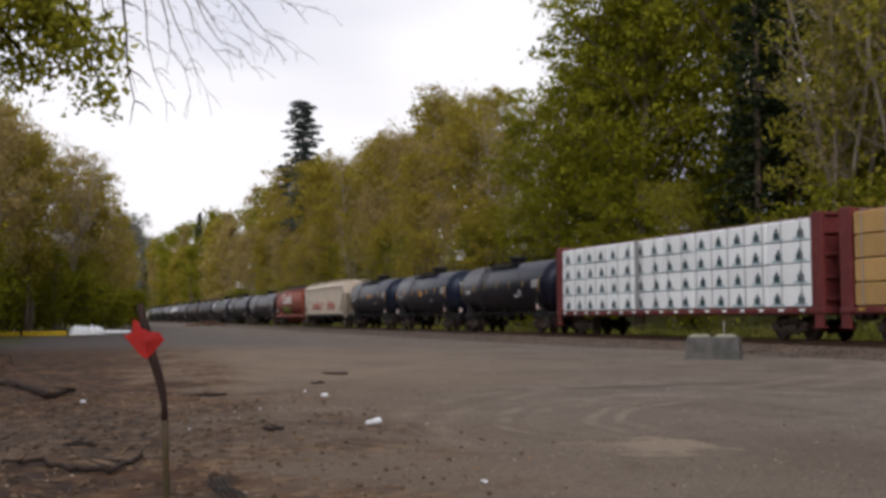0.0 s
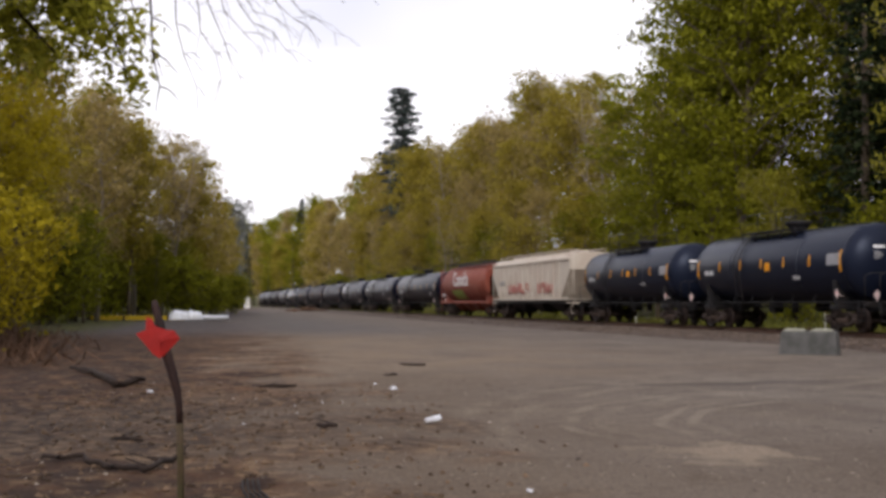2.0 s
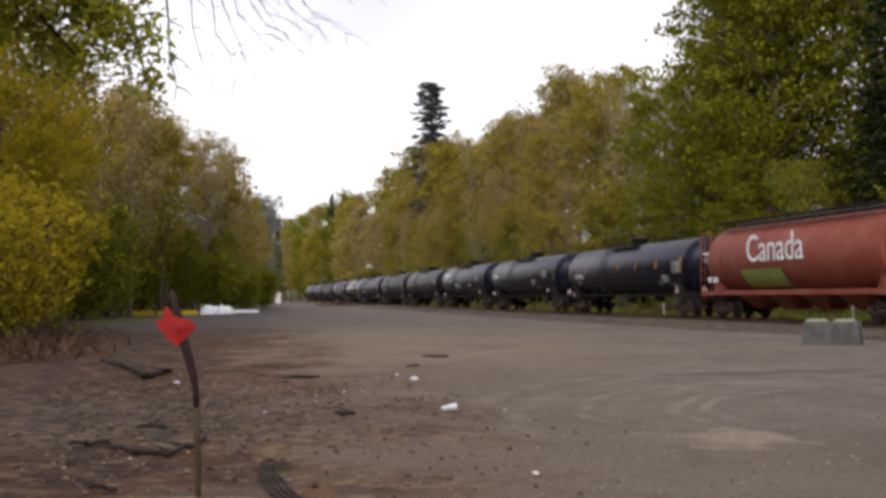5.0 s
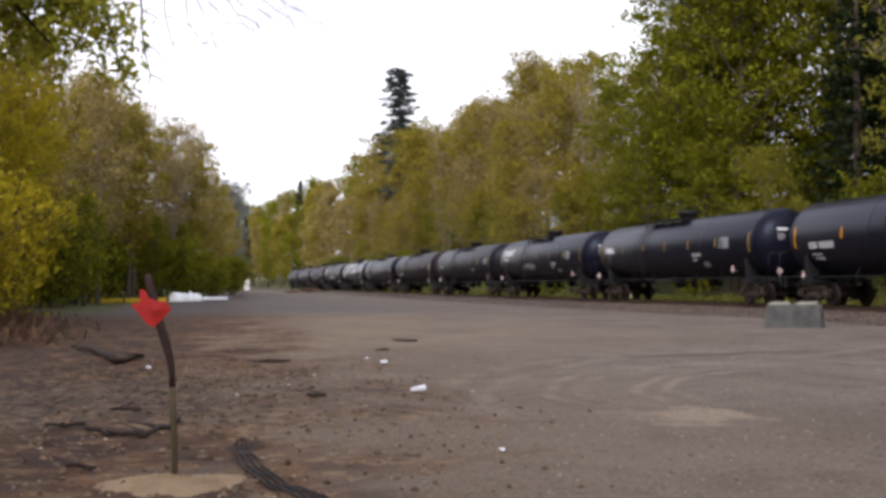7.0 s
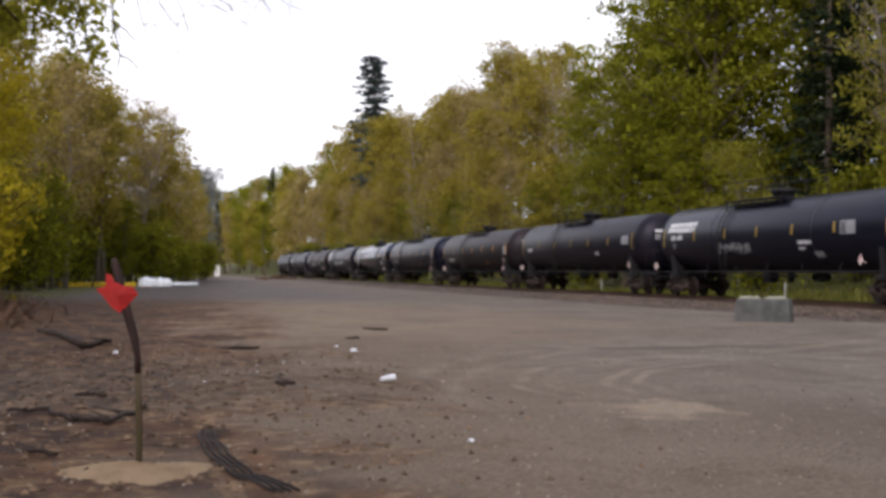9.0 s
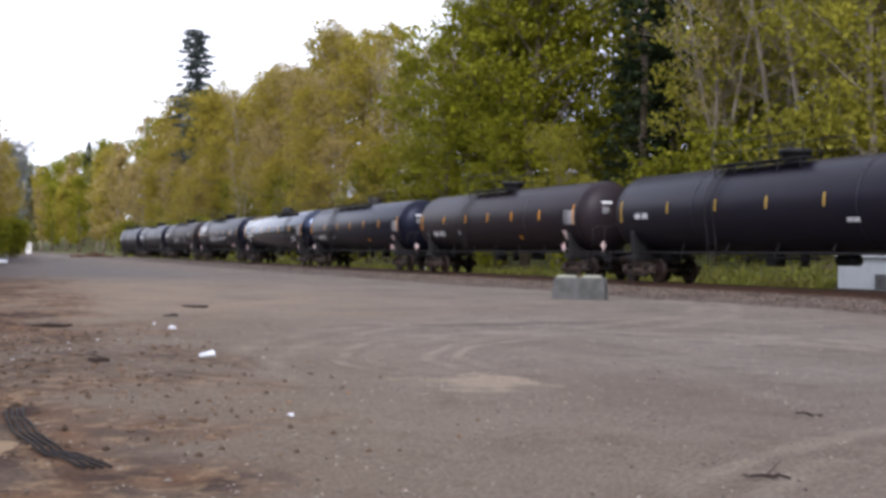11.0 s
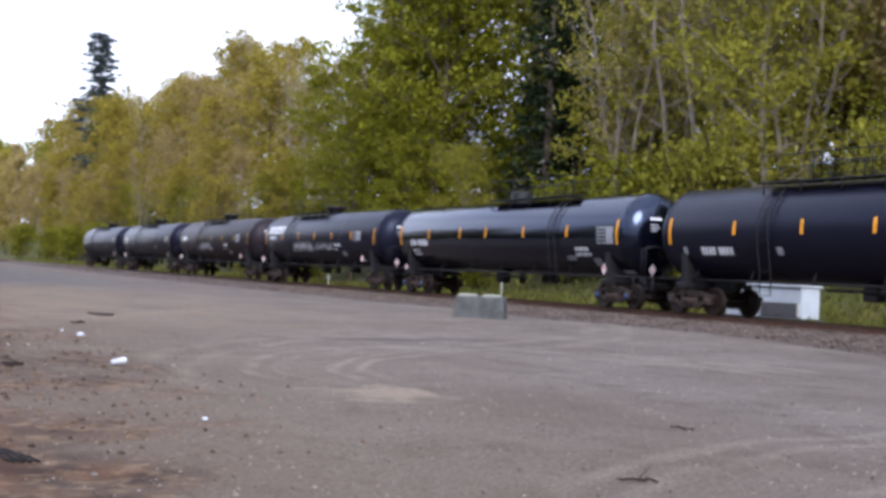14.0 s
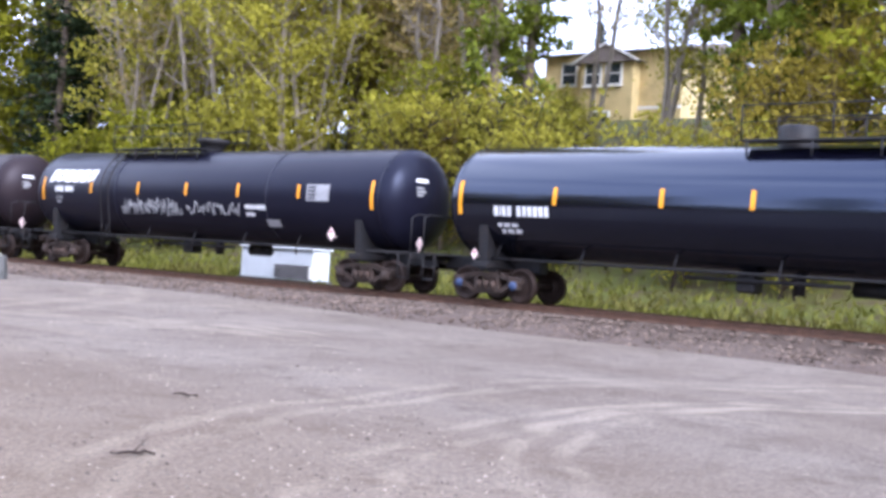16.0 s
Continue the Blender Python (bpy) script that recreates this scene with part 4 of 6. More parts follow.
def centrebeam_car(label, length, wrapped):
    """A centre-beam flat car loaded with lumber packs on both sides."""
    car = thing("lumber_flat_car", label, "flat car", "lumber cars of the train")
    half = length / 2 - 0.45
    part("deck", Shape().box((0, 0, 1.10), (2.95, 2 * half, 0.22), 0.03), LUMBER_RED, car)
    part("centre_sill", Shape().loft([[(-0.25, y, 0.72 if abs(y) < 6 else 0.95), (0.25, y, 0.72 if abs(y) < 6 else 0.95), (0.25, y, 1.0), (-0.25, y, 1.0)] for y in (-half, -half + 3.5, -half + 5, half - 5, half - 3.5, half)]), LUMBER_RED, car)
    part("centre_beam", Shape().box((0, 0, 4.52), (0.6, 2 * half - 1.2, 0.22), 0.03).box((0, 0, 2.85), (0.10, 2 * half - 1.2, 3.2)), LUMBER_RED, car)
    for sg in (-1, 1):
        y = sg * (half - 0.35)
        bh = part("bulkhead", Shape().box((0, y, 2.92), (2.6, 0.10, 3.42), 0.02), LUMBER_RED, car, "maroon steel end bulkhead")
        for x in (-1.36, 1.36):
            part("bulkhead_post", Shape().box((x, y, 2.92), (0.16, 0.62, 3.42), 0.02), LUMBER_RED, bh)
        for z in (1.5, 2.3, 3.1, 3.9, 4.56):
            part("bulkhead_rib", Shape().box((0, y + sg * 0.10, z), (2.56, 0.14, 0.12), 0.02), LUMBER_RED, bh)
        coupler(car, sg * half + sg * 0.25, sg)
        part("end_step", Shape().box((-1.40, sg * (half - 0.3), 0.75), (0.06, 0.5, 0.5)).box((-1.40, sg * (half - 0.3), 0.5), (0.3, 0.5, 0.04)), LUMBER_RED, car)
        truck(car, sg * (half - 2.6))
    for k in range(17):
        part("deck_marker", shared(("tab", wrapped), lambda: Shape().box((0, 0, 0), (0.03, 0.30, 0.10)), "deck_marker", PALE_TAPE if not wrapped else WRAP), WRAP, car, at=pose(-1.485, (k / 8 - 1) * (half - 1.2), 1.13))
    mat = WRAP if wrapped else WRAP_TAN
    span = 2 * half - 1.5
    cols = 8 if wrapped else 7
    w = span / cols
    rnd = random.Random(9 if wrapped else 10)
    rows = 4
    h = 3.22 / rows
    me = [shared(("pack", wrapped, k), lambda k=k: Shape().box((0, 0, 0), (1.28, w - (0.05 if k else 0.07), h - 0.035), 0.035), "lumber_pack", mat) for k in range(2)]
    logo = shared(("pack_logo",), lambda: Shape().add([(0, 0.20, 0), (0, -0.20, 0), (0, -0.20, 0.26), (0, -0.10, 0.26), (0, -0.10, 0.30), (0, 0.10, 0.30), (0, 0.10, 0.26), (0, 0.20, 0.26)], [(0, 1, 2, 7)]).add([(0, -0.12, 0.28), (0, 0, 0.46), (0, 0.12, 0.28)], [(2, 0, 1)]).add([(0, 0.05, 0.26), (0, -0.05, 0.26), (0, -0.05, 0.30), (0, 0.05, 0.30)], [(0, 1, 2, 3)]), "print_mark", WRAP_MARK)
    blot = shared(("pack_shade",), lambda: Shape().add([(0, 0.42, -0.10), (0, -0.42, -0.10), (0, -0.36, 0.02), (0, 0.36, 0.02)], [(0, 1, 2, 3)]), "print_band", WRAP_SHADE)
    for side in (-1, 1):
        for r in range(rows):
            for c in range(cols):
                y = (c - (cols - 1) / 2) * w + rnd.uniform(-0.02, 0.02)
                pk = part("lumber_pack", me[c % 2], mat, car, at=pose(side * (0.76 + rnd.uniform(0, 0.03)), y, 1.23 + h * (r + 0.5)))
                if side < 0 and wrapped:
                    for q in (-0.27, 0.24):
                        part("print_mark", logo, WRAP_MARK, pk, at=pose(-0.648, q * w + rnd.uniform(-.08, .08), -0.28))
                        part("print_band", blot, WRAP_SHADE, pk, at=pose(-0.644, q * w, -0.27))
    if wrapped:
        part("wrap_gap", Shape().box((-1.447, 2.3, 2.86), (0.014, 0.42, 3.2)), GREY_MARK, car, "grey post showing between the packs")
    straps = Shape()
    for k in range(18):
        y = (k / 8.5 - 1) * (span / 2 - 0.5)
        straps.box((-1.452, y, 2.86), (0.012, 0.04, 3.24)).box((-0.75, y, 4.50), (1.36, 0.04, 0.012))
    part("tie_down_strap", straps, GREY_MARK, car)
    return car


TILX_MARKS = [("text", 0.86, -0.42, 0.26, (.8, .3, .7, .8, 0, .8, .8, .8, .8, .8, .8)), ("text", 0.85, -0.70, 0.10, (.8, .8, 0, .8, .8, .8, 0, .8, .8, .8)), ("text", 0.84, -0.86, 0.10, (.8, .8, 0, .8, .8, .8, 0, .8, .8, .8)),
              ("plate", -0.85, -0.36, 0.62, 1.0, GREY_MARK, (1, 1, 1, 1)), ("text", -0.68, -0.62, 0.13, (.8, .8, .8, .3, .8, .8, .8, .8, .8, .8, .8)), ("text", -0.68, -0.82, 0.13, (.8, .8, .8, .8, 0, .8, .8, .8, .8, .8, 0, .8)),
              ("text", -0.60, -0.98, 0.17, (1, .6, 1, 1, 1), GREY_MARK), ("plate", -0.79, -1.16, 0.26, 0.42, GREY_MARK), ("diamond", -0.89, -1.30, 0.20), ("diamond", 0.93, -1.45, 0.15), ("plate", -0.90, -1.43, 0.12, 0.9, CABINET)]
PRO_MARKS = [("logo", 0.93, 0.30, 0.46), ("text", 0.88, -0.05, 0.20, (.8, .8, .8, .8, 0, .8, .8, .8, .8)), ("text", 0.87, -0.30, 0.09, (.8, .8, 0, .8, .8, .8, .8), GREY_MARK), ("text", 0.87, -0.45, 0.09, (.8, .8, .8, .8, .8), GREY_MARK),
             ("plate", -0.66, -0.16, 0.50, 0.95, GREY_MARK, (1, 1, 1)), ("text", -0.34, -0.47, 0.14, (1, 1, 1, .8, .8, 1, 1, 1, 1)), ("text", -0.34, -0.68, 0.11, (1, 1, .8, 1, 1), WHITE), ("plate", -0.44, -0.98, 0.22, 0.6, GREY_MARK), ("diamond", -0.78, -1.12, 0.20)]
SCRAWL = [("scrawl", 0.42, -0.50, 0.6, 10), ("scrawl", 0.40, -0.52, 0.5, 9), ("scrawl", 0.0, -0.48, 0.45, 8)]
PLAIN_MARKS = [("text", 0.86, -0.25, 0.20, (.8, .8, .8, 0, .8, .8, .8)), ("plate", -0.82, -0.1, 0.45, 0.9, GREY_MARK), ("text", -0.4, -0.6, 0.14, (.8, .8, .8, .8, .8, .8)), ("diamond", -0.9, -1.2, 0.18)]
SHQX_MARKS = [("text", 0.80, -0.72, 0.24, (.9, .9, .9, .9, 0, .9, .9, .9, .9)), ("plate", 0.90, -0.72, 0.24, 0.2, GREY_MARK), ("plate", 0.42, -0.70, 0.22, 0.25, GREY_MARK), ("plate", -0.88, -0.35, 0.60, 0.9, GREY_MARK, (1, 1)), ("plate", -0.84, -1.0, 0.40, 0.4, PLACARD), ("diamond", -0.86, -1.32, 0.20), ("text", -0.35, -0.95, 0.16, (.9, .9, .9), ORANGE)]
POSTER = [("plate", 0.92, -0.02, 0.30, 1.25, WHITE, (1, 1, 1, 1))]

CARS = [   # front end and back end along the track at the start, and the car
    (10.1, 34.5, lambda n: centrebeam_car("maroon flat car stacked with bare tan lumber", n, False)),
    (34.5, 58.7, lambda n: centrebeam_car("maroon flat car stacked with white-wrapped lumber packs", n, True)),
    (58.7, 75.6, lambda n: tank_car("dark grey tank car with white lettering", n, BLACK, dict(marks=PLAIN_MARKS + [("plate", -0.5, -0.55, 0.35, 0.5, GREY_MARK)], tape=PALE_TAPE, dome=0.2))),
    (75.6, 91.5, lambda n: tank_car("blue-black tank car with an orange panel on its flank", n, BLUEBLACK, dict(marks=PLAIN_MARKS + [("plate", -0.05, -0.2, 0.36, 0.42, ORANGE)], dome=-0.5))),
    (91.5, 107.2, lambda n: tank_car("dark blue-black tank car with yellow end stripes", n, BLUEBLACK, dict(marks=PLAIN_MARKS + [("plate", -0.1, -0.1, 0.32, 0.4, ORANGE)], dome=0.0))),
    (107.2, 127.0, lambda n: covered_hopper("weathered beige covered hopper car with faded pink scrawl", n)),
    (127.0, 145.2, lambda n: cylindrical_hopper("oxide-red cylindrical grain hopper car with white wordmark", n)),
    (145.2, 167.9, lambda n: tank_car("black tank car with orange reflective stripes", n, BLACK, dict(marks=TILX_MARKS, dome=0.3))),
    (167.9, 189.6, lambda n: tank_car("satin black tank car with a white name panel", n, BLACK, dict(marks=POSTER + PRO_MARKS[1:], tape=PALE_TAPE, dome=0.4))),
    (189.6, 211.0, lambda n: tank_car("satin black tank car with white block mark and silver scrawl", n, BLACK, dict(marks=PRO_MARKS + SCRAWL[1:2], tape=PALE_TAPE, dome=0.4))),
    (211.0, 232.6, lambda n: tank_car("dusty black tank car with faded yellow tape", n, DULL, dict(marks=PLAIN_MARKS, tape=PALE_TAPE, dome=0.4))),
    (232.6, 253.5, lambda n: tank_car("rust-dusted black tank car with small grey panel", n, BROWNISH, dict(marks=SHQX_MARKS, dome=0.2))),
    (253.7, 274.9, lambda n: tank_car("satin black tank car with bold orange stripes", n, BLACK, dict(marks=SHQX_MARKS, strong=1.05, dome=-0.6, ladder=4.2, platform=(-1.0, 5.6), square=True))),
    (274.15, 295.5, lambda n: tank_car("glossy black gas tank car with bold orange stripes", n, GLOSS, dict(marks=TILX_MARKS, strong=1.08, dome=0.2, square=True, ladder=-4.7, platform=(-5.5, 0.95), caps=CAP, stripes=(-0.985, -0.63, -0.28, 0.06, 0.315, 0.65, 0.985), rings=False))),
    (295.0, 315.5, lambda n: tank_car("satin black tank car with white block mark and silver scrawl", n, BLACK, dict(marks=PRO_MARKS + SCRAWL, dome=0.6, platform=(-0.6, 4.2), ladder=4.4))),
    (315.5, 335.8, lambda n: tank_car("rust-dusted black tank car with a white name panel", n, BROWNISH, dict(marks=POSTER + PRO_MARKS[1:] + SCRAWL[:1], tape=PALE_TAPE, dome=0.4))),
    (335.8, 356.0, lambda n: tank_car("satin black tank car with a white name panel", n, BLACK, dict(marks=POSTER + PLAIN_MARKS, tape=PALE_TAPE, dome=0.4))),
    (356.0, 375.5, lambda n: tank_car("satin black tank car at the end of the train", n, BLACK, dict(marks=PLAIN_MARKS, tape=PALE_TAPE, dome=0.4))),
]
TRAIN = []
for front, back, make in CARS:
    car = make(back - front)
    car.matrix_basis = pose(TRACK_X, (front + back) / 2, RAIL_Z)
    TRAIN.append((car, (front + back) / 2))

# ---- trees and undergrowth ----
def leaf_cloud(name, rng, centres, spread, count, size, mat, flat=0.0, layer=0.75):
    """Leaves scattered round clump centres."""
    count, size = int(count * 1.25), size * 0.95
    idx = rng.integers(0, len(centres), count)
    c = centres[idx] + rng.normal(0, 1, (count, 3)) * spread[idx][:, None] * np.array([1, 1, layer])
    a = rng.normal(0, 1, (count, 3))
    a[:, 2] *= 1 - flat
    a /= np.linalg.norm(a, axis=1)[:, None]
    b = np.cross(a, rng.normal(0, 1, (count, 3)))
    b /= np.linalg.norm(b, axis=1)[:, None]
    s = size * rng.uniform(0.5, 1.3, (count, 1))
    return quads_mesh(name, c, a * s, b * s * 0.7, mat)


def broadleaf_meshes(seed, height, spread_r, base, n_limbs, leaves, leaf_size, mat, bark, twigs=0, stems=1, lean=0.0, thin=1.0, layer=0.75):
    """A broad-leaved tree: one or more tapered trunks, forking limbs, twigs and a crown of leaf clumps with gaps."""
    rng = np.random.default_rng(seed)
    rnd = random.Random(seed)
    wood = Shape()
    ends, spr = [], []
    for st in range(stems):
        a0 = rnd.uniform(0, 6.28)
        tilt = lean + (0.10 if stems > 1 else 0.03)
        top = Vector((math.cos(a0) * tilt * height, math.sin(a0) * tilt * height, height * rnd.uniform(0.86, 1.0)))
        r0 = height * 0.0125 * thin * (1.0 if stems == 1 else 0.75)
        trunk = []
        for k in range(8):
            f = k / 7
            trunk.append(top * f + Vector((rnd.uniform(-1, 1), rnd.uniform(-1, 1), 0)) * 0.015 * height * math.sin(f * 3.1))
        trunk[0] = Vector((math.cos(a0) * 0.3 * (stems > 1), math.sin(a0) * 0.3 * (stems > 1), -0.3))
        wood.tube(trunk, [r0 * (1 - 0.85 * k / 7) + 0.01 for k in range(8)], 7)
        for q in range(n_limbs):
            f = base + (0.97 - base) * (q + rnd.random()) / n_limbs
            k = min(int(f * 7), 6)
            p = trunk[k].lerp(trunk[k + 1], f * 7 - k)
            az = q * 2.4 + rnd.uniform(-0.5, 0.5)
            env = math.sin(math.pi * min(1, max(0.08, (f - base) / (1.02 - base))) ** 0.75)
            ln = spread_r * (0.35 + 0.75 * env) * rnd.uniform(0.65, 1.1)
            d = Vector((math.cos(az), math.sin(az), rnd.uniform(0.25, 0.85)))
            pts = [p]
            for j in range(3):
                d = (d + Vector((rnd.uniform(-.25, .25), rnd.uniform(-.25, .25), rnd.uniform(-.1, .25)))).normalized()
                pts.append(pts[-1] + d * ln / 3)
            wood.tube(pts, [r0 * 0.38 * (1 - f * 0.6), r0 * 0.26, r0 * 0.15, 0.012], 4, False)
            for j in (1, 2, 3):
                ends.append(pts[j] + Vector((rnd.uniform(-.3, .3), rnd.uniform(-.3, .3), rnd.uniform(-.2, .4))))
                spr.append(spread_r * rnd.uniform(0.10, 0.24))
                for _ in range(twigs):
                    dd = Vector((rnd.uniform(-1, 1), rnd.uniform(-1, 1), rnd.uniform(0.1, 1.3))).normalized()
                    e = pts[j] + dd * spread_r * rnd.uniform(0.25, 0.5)
                    wood.tube([pts[j], e], [0.022, 0.008], 3, False)
                    ends.append(e)
                    spr.append(spread_r * rnd.uniform(0.06, 0.13))
    crown = leaf_cloud("crown", rng, np.array([tuple(e) for e in ends]), np.array(spr), leaves, leaf_size, mat, layer=layer)
    return wood.mesh("trunk", bark), crown


def conifer_meshes(seed, height, radius, mat, sparse=1.0, bare=0.12, taper=0.75, ragged=0.55):
    """A conifer: straight trunk and drooping whorls of needle sprays."""
    rng = np.random.default_rng(seed)
    rnd = random.Random(seed)
    wood = Shape().tube([(0, 0, -0.3), (0.1, 0, height * 0.5), (0, 0.1, height)], [height * 0.013, height * 0.008, 0.03], 7)
    ends, spr = [], []
    n = int(height * 3.2 * sparse)
    for k in range(n):
        f = bare + (1 - bare) * k / n
        ln = radius * (1 - f) ** taper * rnd.uniform(ragged, 1.1) + 0.35
        az = k * 2.399 + rnd.uniform(-0.3, 0.3)
        p = Vector((0, 0, height * f))
        d = Vector((math.cos(az), math.sin(az), rnd.uniform(-0.25, 0.15)))
        e = p + d * ln + Vector((0, 0, -0.10 * ln))
        wood.tube([p, p.lerp(e, 0.5) + Vector((0, 0, 0.05 * ln)), e], [0.05, 0.03, 0.01], 3, False)
        for j in (0.35, 0.6, 0.8, 1.0):
            ends.append(tuple(p.lerp(e, j)))
            spr.append(0.16 + 0.10 * ln * (1.1 - j))
    crown = leaf_cloud("crown", rng, np.array(ends), np.array(spr), int(n * 42), 0.30, mat, 0.5)
    return wood.mesh("trunk", BARK), crown


KINDS = {
    "olive": [broadleaf_meshes(21 + k, 24, 5.0, 0.22, 22, 7000, 0.24, LEAF_OLIVE, BARK, 2) for k in range(3)],
    "brown": [broadleaf_meshes(31 + k, 24, 4.2, 0.25, 22, 5200, 0.20, LEAF_BROWN, BARK_PALE, 3) for k in range(2)],
    "green": [broadleaf_meshes(41 + k, 26, 5.6, 0.10, 34, 12500, 0.20, LEAF_GREEN, BARK, 1, layer=0.38) for k in range(3)],
    "yellow": [broadleaf_meshes(51 + k, 18, 4.2, 0.15, 22, 8500, 0.15, LEAF_SPRING, BARK_PALE, 1) for k in range(2)],
    "gold": [broadleaf_meshes(53 + k, 18, 4.2, 0.15, 22, 8500, 0.15, LEAF_YELLOW, BARK, 1) for k in range(2)],
    "alder": [broadleaf_meshes(61 + k, 24, 3.2, 0.30, 14, 1900, 0.19, LEAF_SPRING, BARK_PALE, 2, 3, 0.05, 0.8) for k in range(2)],
    "bare": [broadleaf_meshes(71 + k, 25, 3.6, 0.35, 16, 1300, 0.16, LEAF_BROWN, BARK_PALE, 4, 2, 0.02, 0.8) for k in range(2)],
    "ivy": [broadleaf_meshes(81, 24, 1.5, 0.04, 40, 6000, 0.17, LEAF_IVY, BARK, 1)],
    "fir": [conifer_meshes(91 + k, 30, 4.4, LEAF_DARK) for k in range(2)],
    "spar": [conifer_meshes(95, 42, 3.4, LEAF_HAZE_BLUE, 1.15, 0.3, 0.34, 0.25)],
    "far_olive": [broadleaf_meshes(141, 24, 5.0, 0.16, 16, 3000, 0.36, LEAF_OLIVE, BARK)],
    "far_brown": [broadleaf_meshes(142, 24, 4.4, 0.18, 16, 2800, 0.34, LEAF_BROWN, BARK_PALE)],
    "far_green": [broadleaf_meshes(143, 26, 5.4, 0.12, 16, 3200, 0.36, LEAF_GREEN, BARK)],
    "grey": [broadleaf_meshes(101, 24, 4.5, 0.2, 20, 4500, 0.30, LEAF_HAZE_GREY, BARK_PALE, 2)],
    "bush": [broadleaf_meshes(111 + k, 4.5, 2.2, 0.05, 14, 2600, 0.13, LEAF_SPRING, TWIG, 2, 3, 0.15, 0.8) for k in range(2)],
    "gold_bush": [broadleaf_meshes(113 + k, 4.5, 2.2, 0.05, 14, 2600, 0.13, LEAF_YELLOW, TWIG, 2, 3, 0.15, 0.8) for k in range(2)],
    "under": [broadleaf_meshes(131, 9, 3.6, 0.04, 20, 6000, 0.13, LEAF_OLIVE, BARK, 2, 3, 0.12, 0.8), broadleaf_meshes(132, 9, 3.4, 0.04, 20, 6000, 0.13, LEAF_GREEN, BARK, 2, 3, 0.12, 0.8)],
    "thicket": [broadleaf_meshes(121, 5.0, 2.6, 0.03, 16, 3200, 0.16, LEAF_GREEN, TWIG, 2, 3, 0.15, 0.8)],
}
TREE_LABEL = {
    "olive": ("tall broad-leaved tree with brownish olive spring buds", "tree"), "brown": ("tall tree with pinkish brown buds and fine twigs", "tree"),
    "green": ("large leafy tree with olive-green spring foliage", "tree"), "yellow": ("broad-leaved tree with bright yellow-green leaves", "tree"),
    "gold": ("broad-leaved tree with golden yellow-green leaves", "tree"), "alder": ("slender pale-barked many-stemmed tree with sparse yellow leaves", "tree"), "bare": ("nearly leafless tree with pale upright stems", "tree"),
    "ivy": ("tree trunk wrapped in dark green ivy", "tree"), "fir": ("dark green conifer with drooping boughs", "conifer"),
    "spar": ("very tall far conifer above the wood, its needles paled with haze", "conifer"), "grey": ("distant hazy grey-green tree", "tree"),
    "gold_bush": ("bushy shrub with small golden yellow leaves", "shrub"), "bush": ("bushy shrub with small yellow-green leaves", "shrub"), "under": ("young olive-leaved tree in the undergrowth of the bank", "tree"), "thicket": ("dense green thicket at the foot of the wood", "shrub"),
}
TREE_SIZE = {"olive": 24, "brown": 24, "green": 26, "yellow": 18, "gold": 18, "alder": 24, "bare": 25, "ivy": 24, "fir": 30, "spar": 42, "grey": 24, "bush": 4.5, "gold_bush": 4.5, "thicket": 5.0, "under": 9.0}
for far_kind in ("olive", "brown", "green"):
    TREE_LABEL["far_" + far_kind], TREE_SIZE["far_" + far_kind] = TREE_LABEL[far_kind], TREE_SIZE[far_kind]
TREE_RND = random.Random(77)


def plant(kind, x, y, height, turn=None, wide=1.0, z=None):
    """A tree of a kind, scaled to its height, on the ground."""
    rnd = TREE_RND
    wood, crown = rnd.choice(KINDS[kind])
    label, category = TREE_LABEL[kind]
    t = thing(kind + "_tree" if category != "shrub" else "shrub", label, category)
    t.name = {"fir": "conifer", "spar": "conifer", "bush": "shrub", "gold_bush": "shrub", "thicket": "shrub"}.get(kind, "tree")
    k = height / TREE_SIZE[kind]
    zz = ground_z(x, y) if z is None else z
    t.matrix_basis = pose(x, y, zz - 0.05, rnd.uniform(-2, 2), rnd.uniform(-2, 2), rnd.uniform(0, 360) if turn is None else turn) @ Matrix.Diagonal((k * wide, k * wide, k, 1))
    part("trunk", wood, BARK, t)
    part("crown", crown, LEAF_OLIVE, t)
    return t


def belt(rows, rnd):
    for kind, x, y, h in rows:
        plant(kind, x + rnd.uniform(-1, 1), y + rnd.uniform(-1.5, 1.5), h * rnd.uniform(0.93, 1.05))


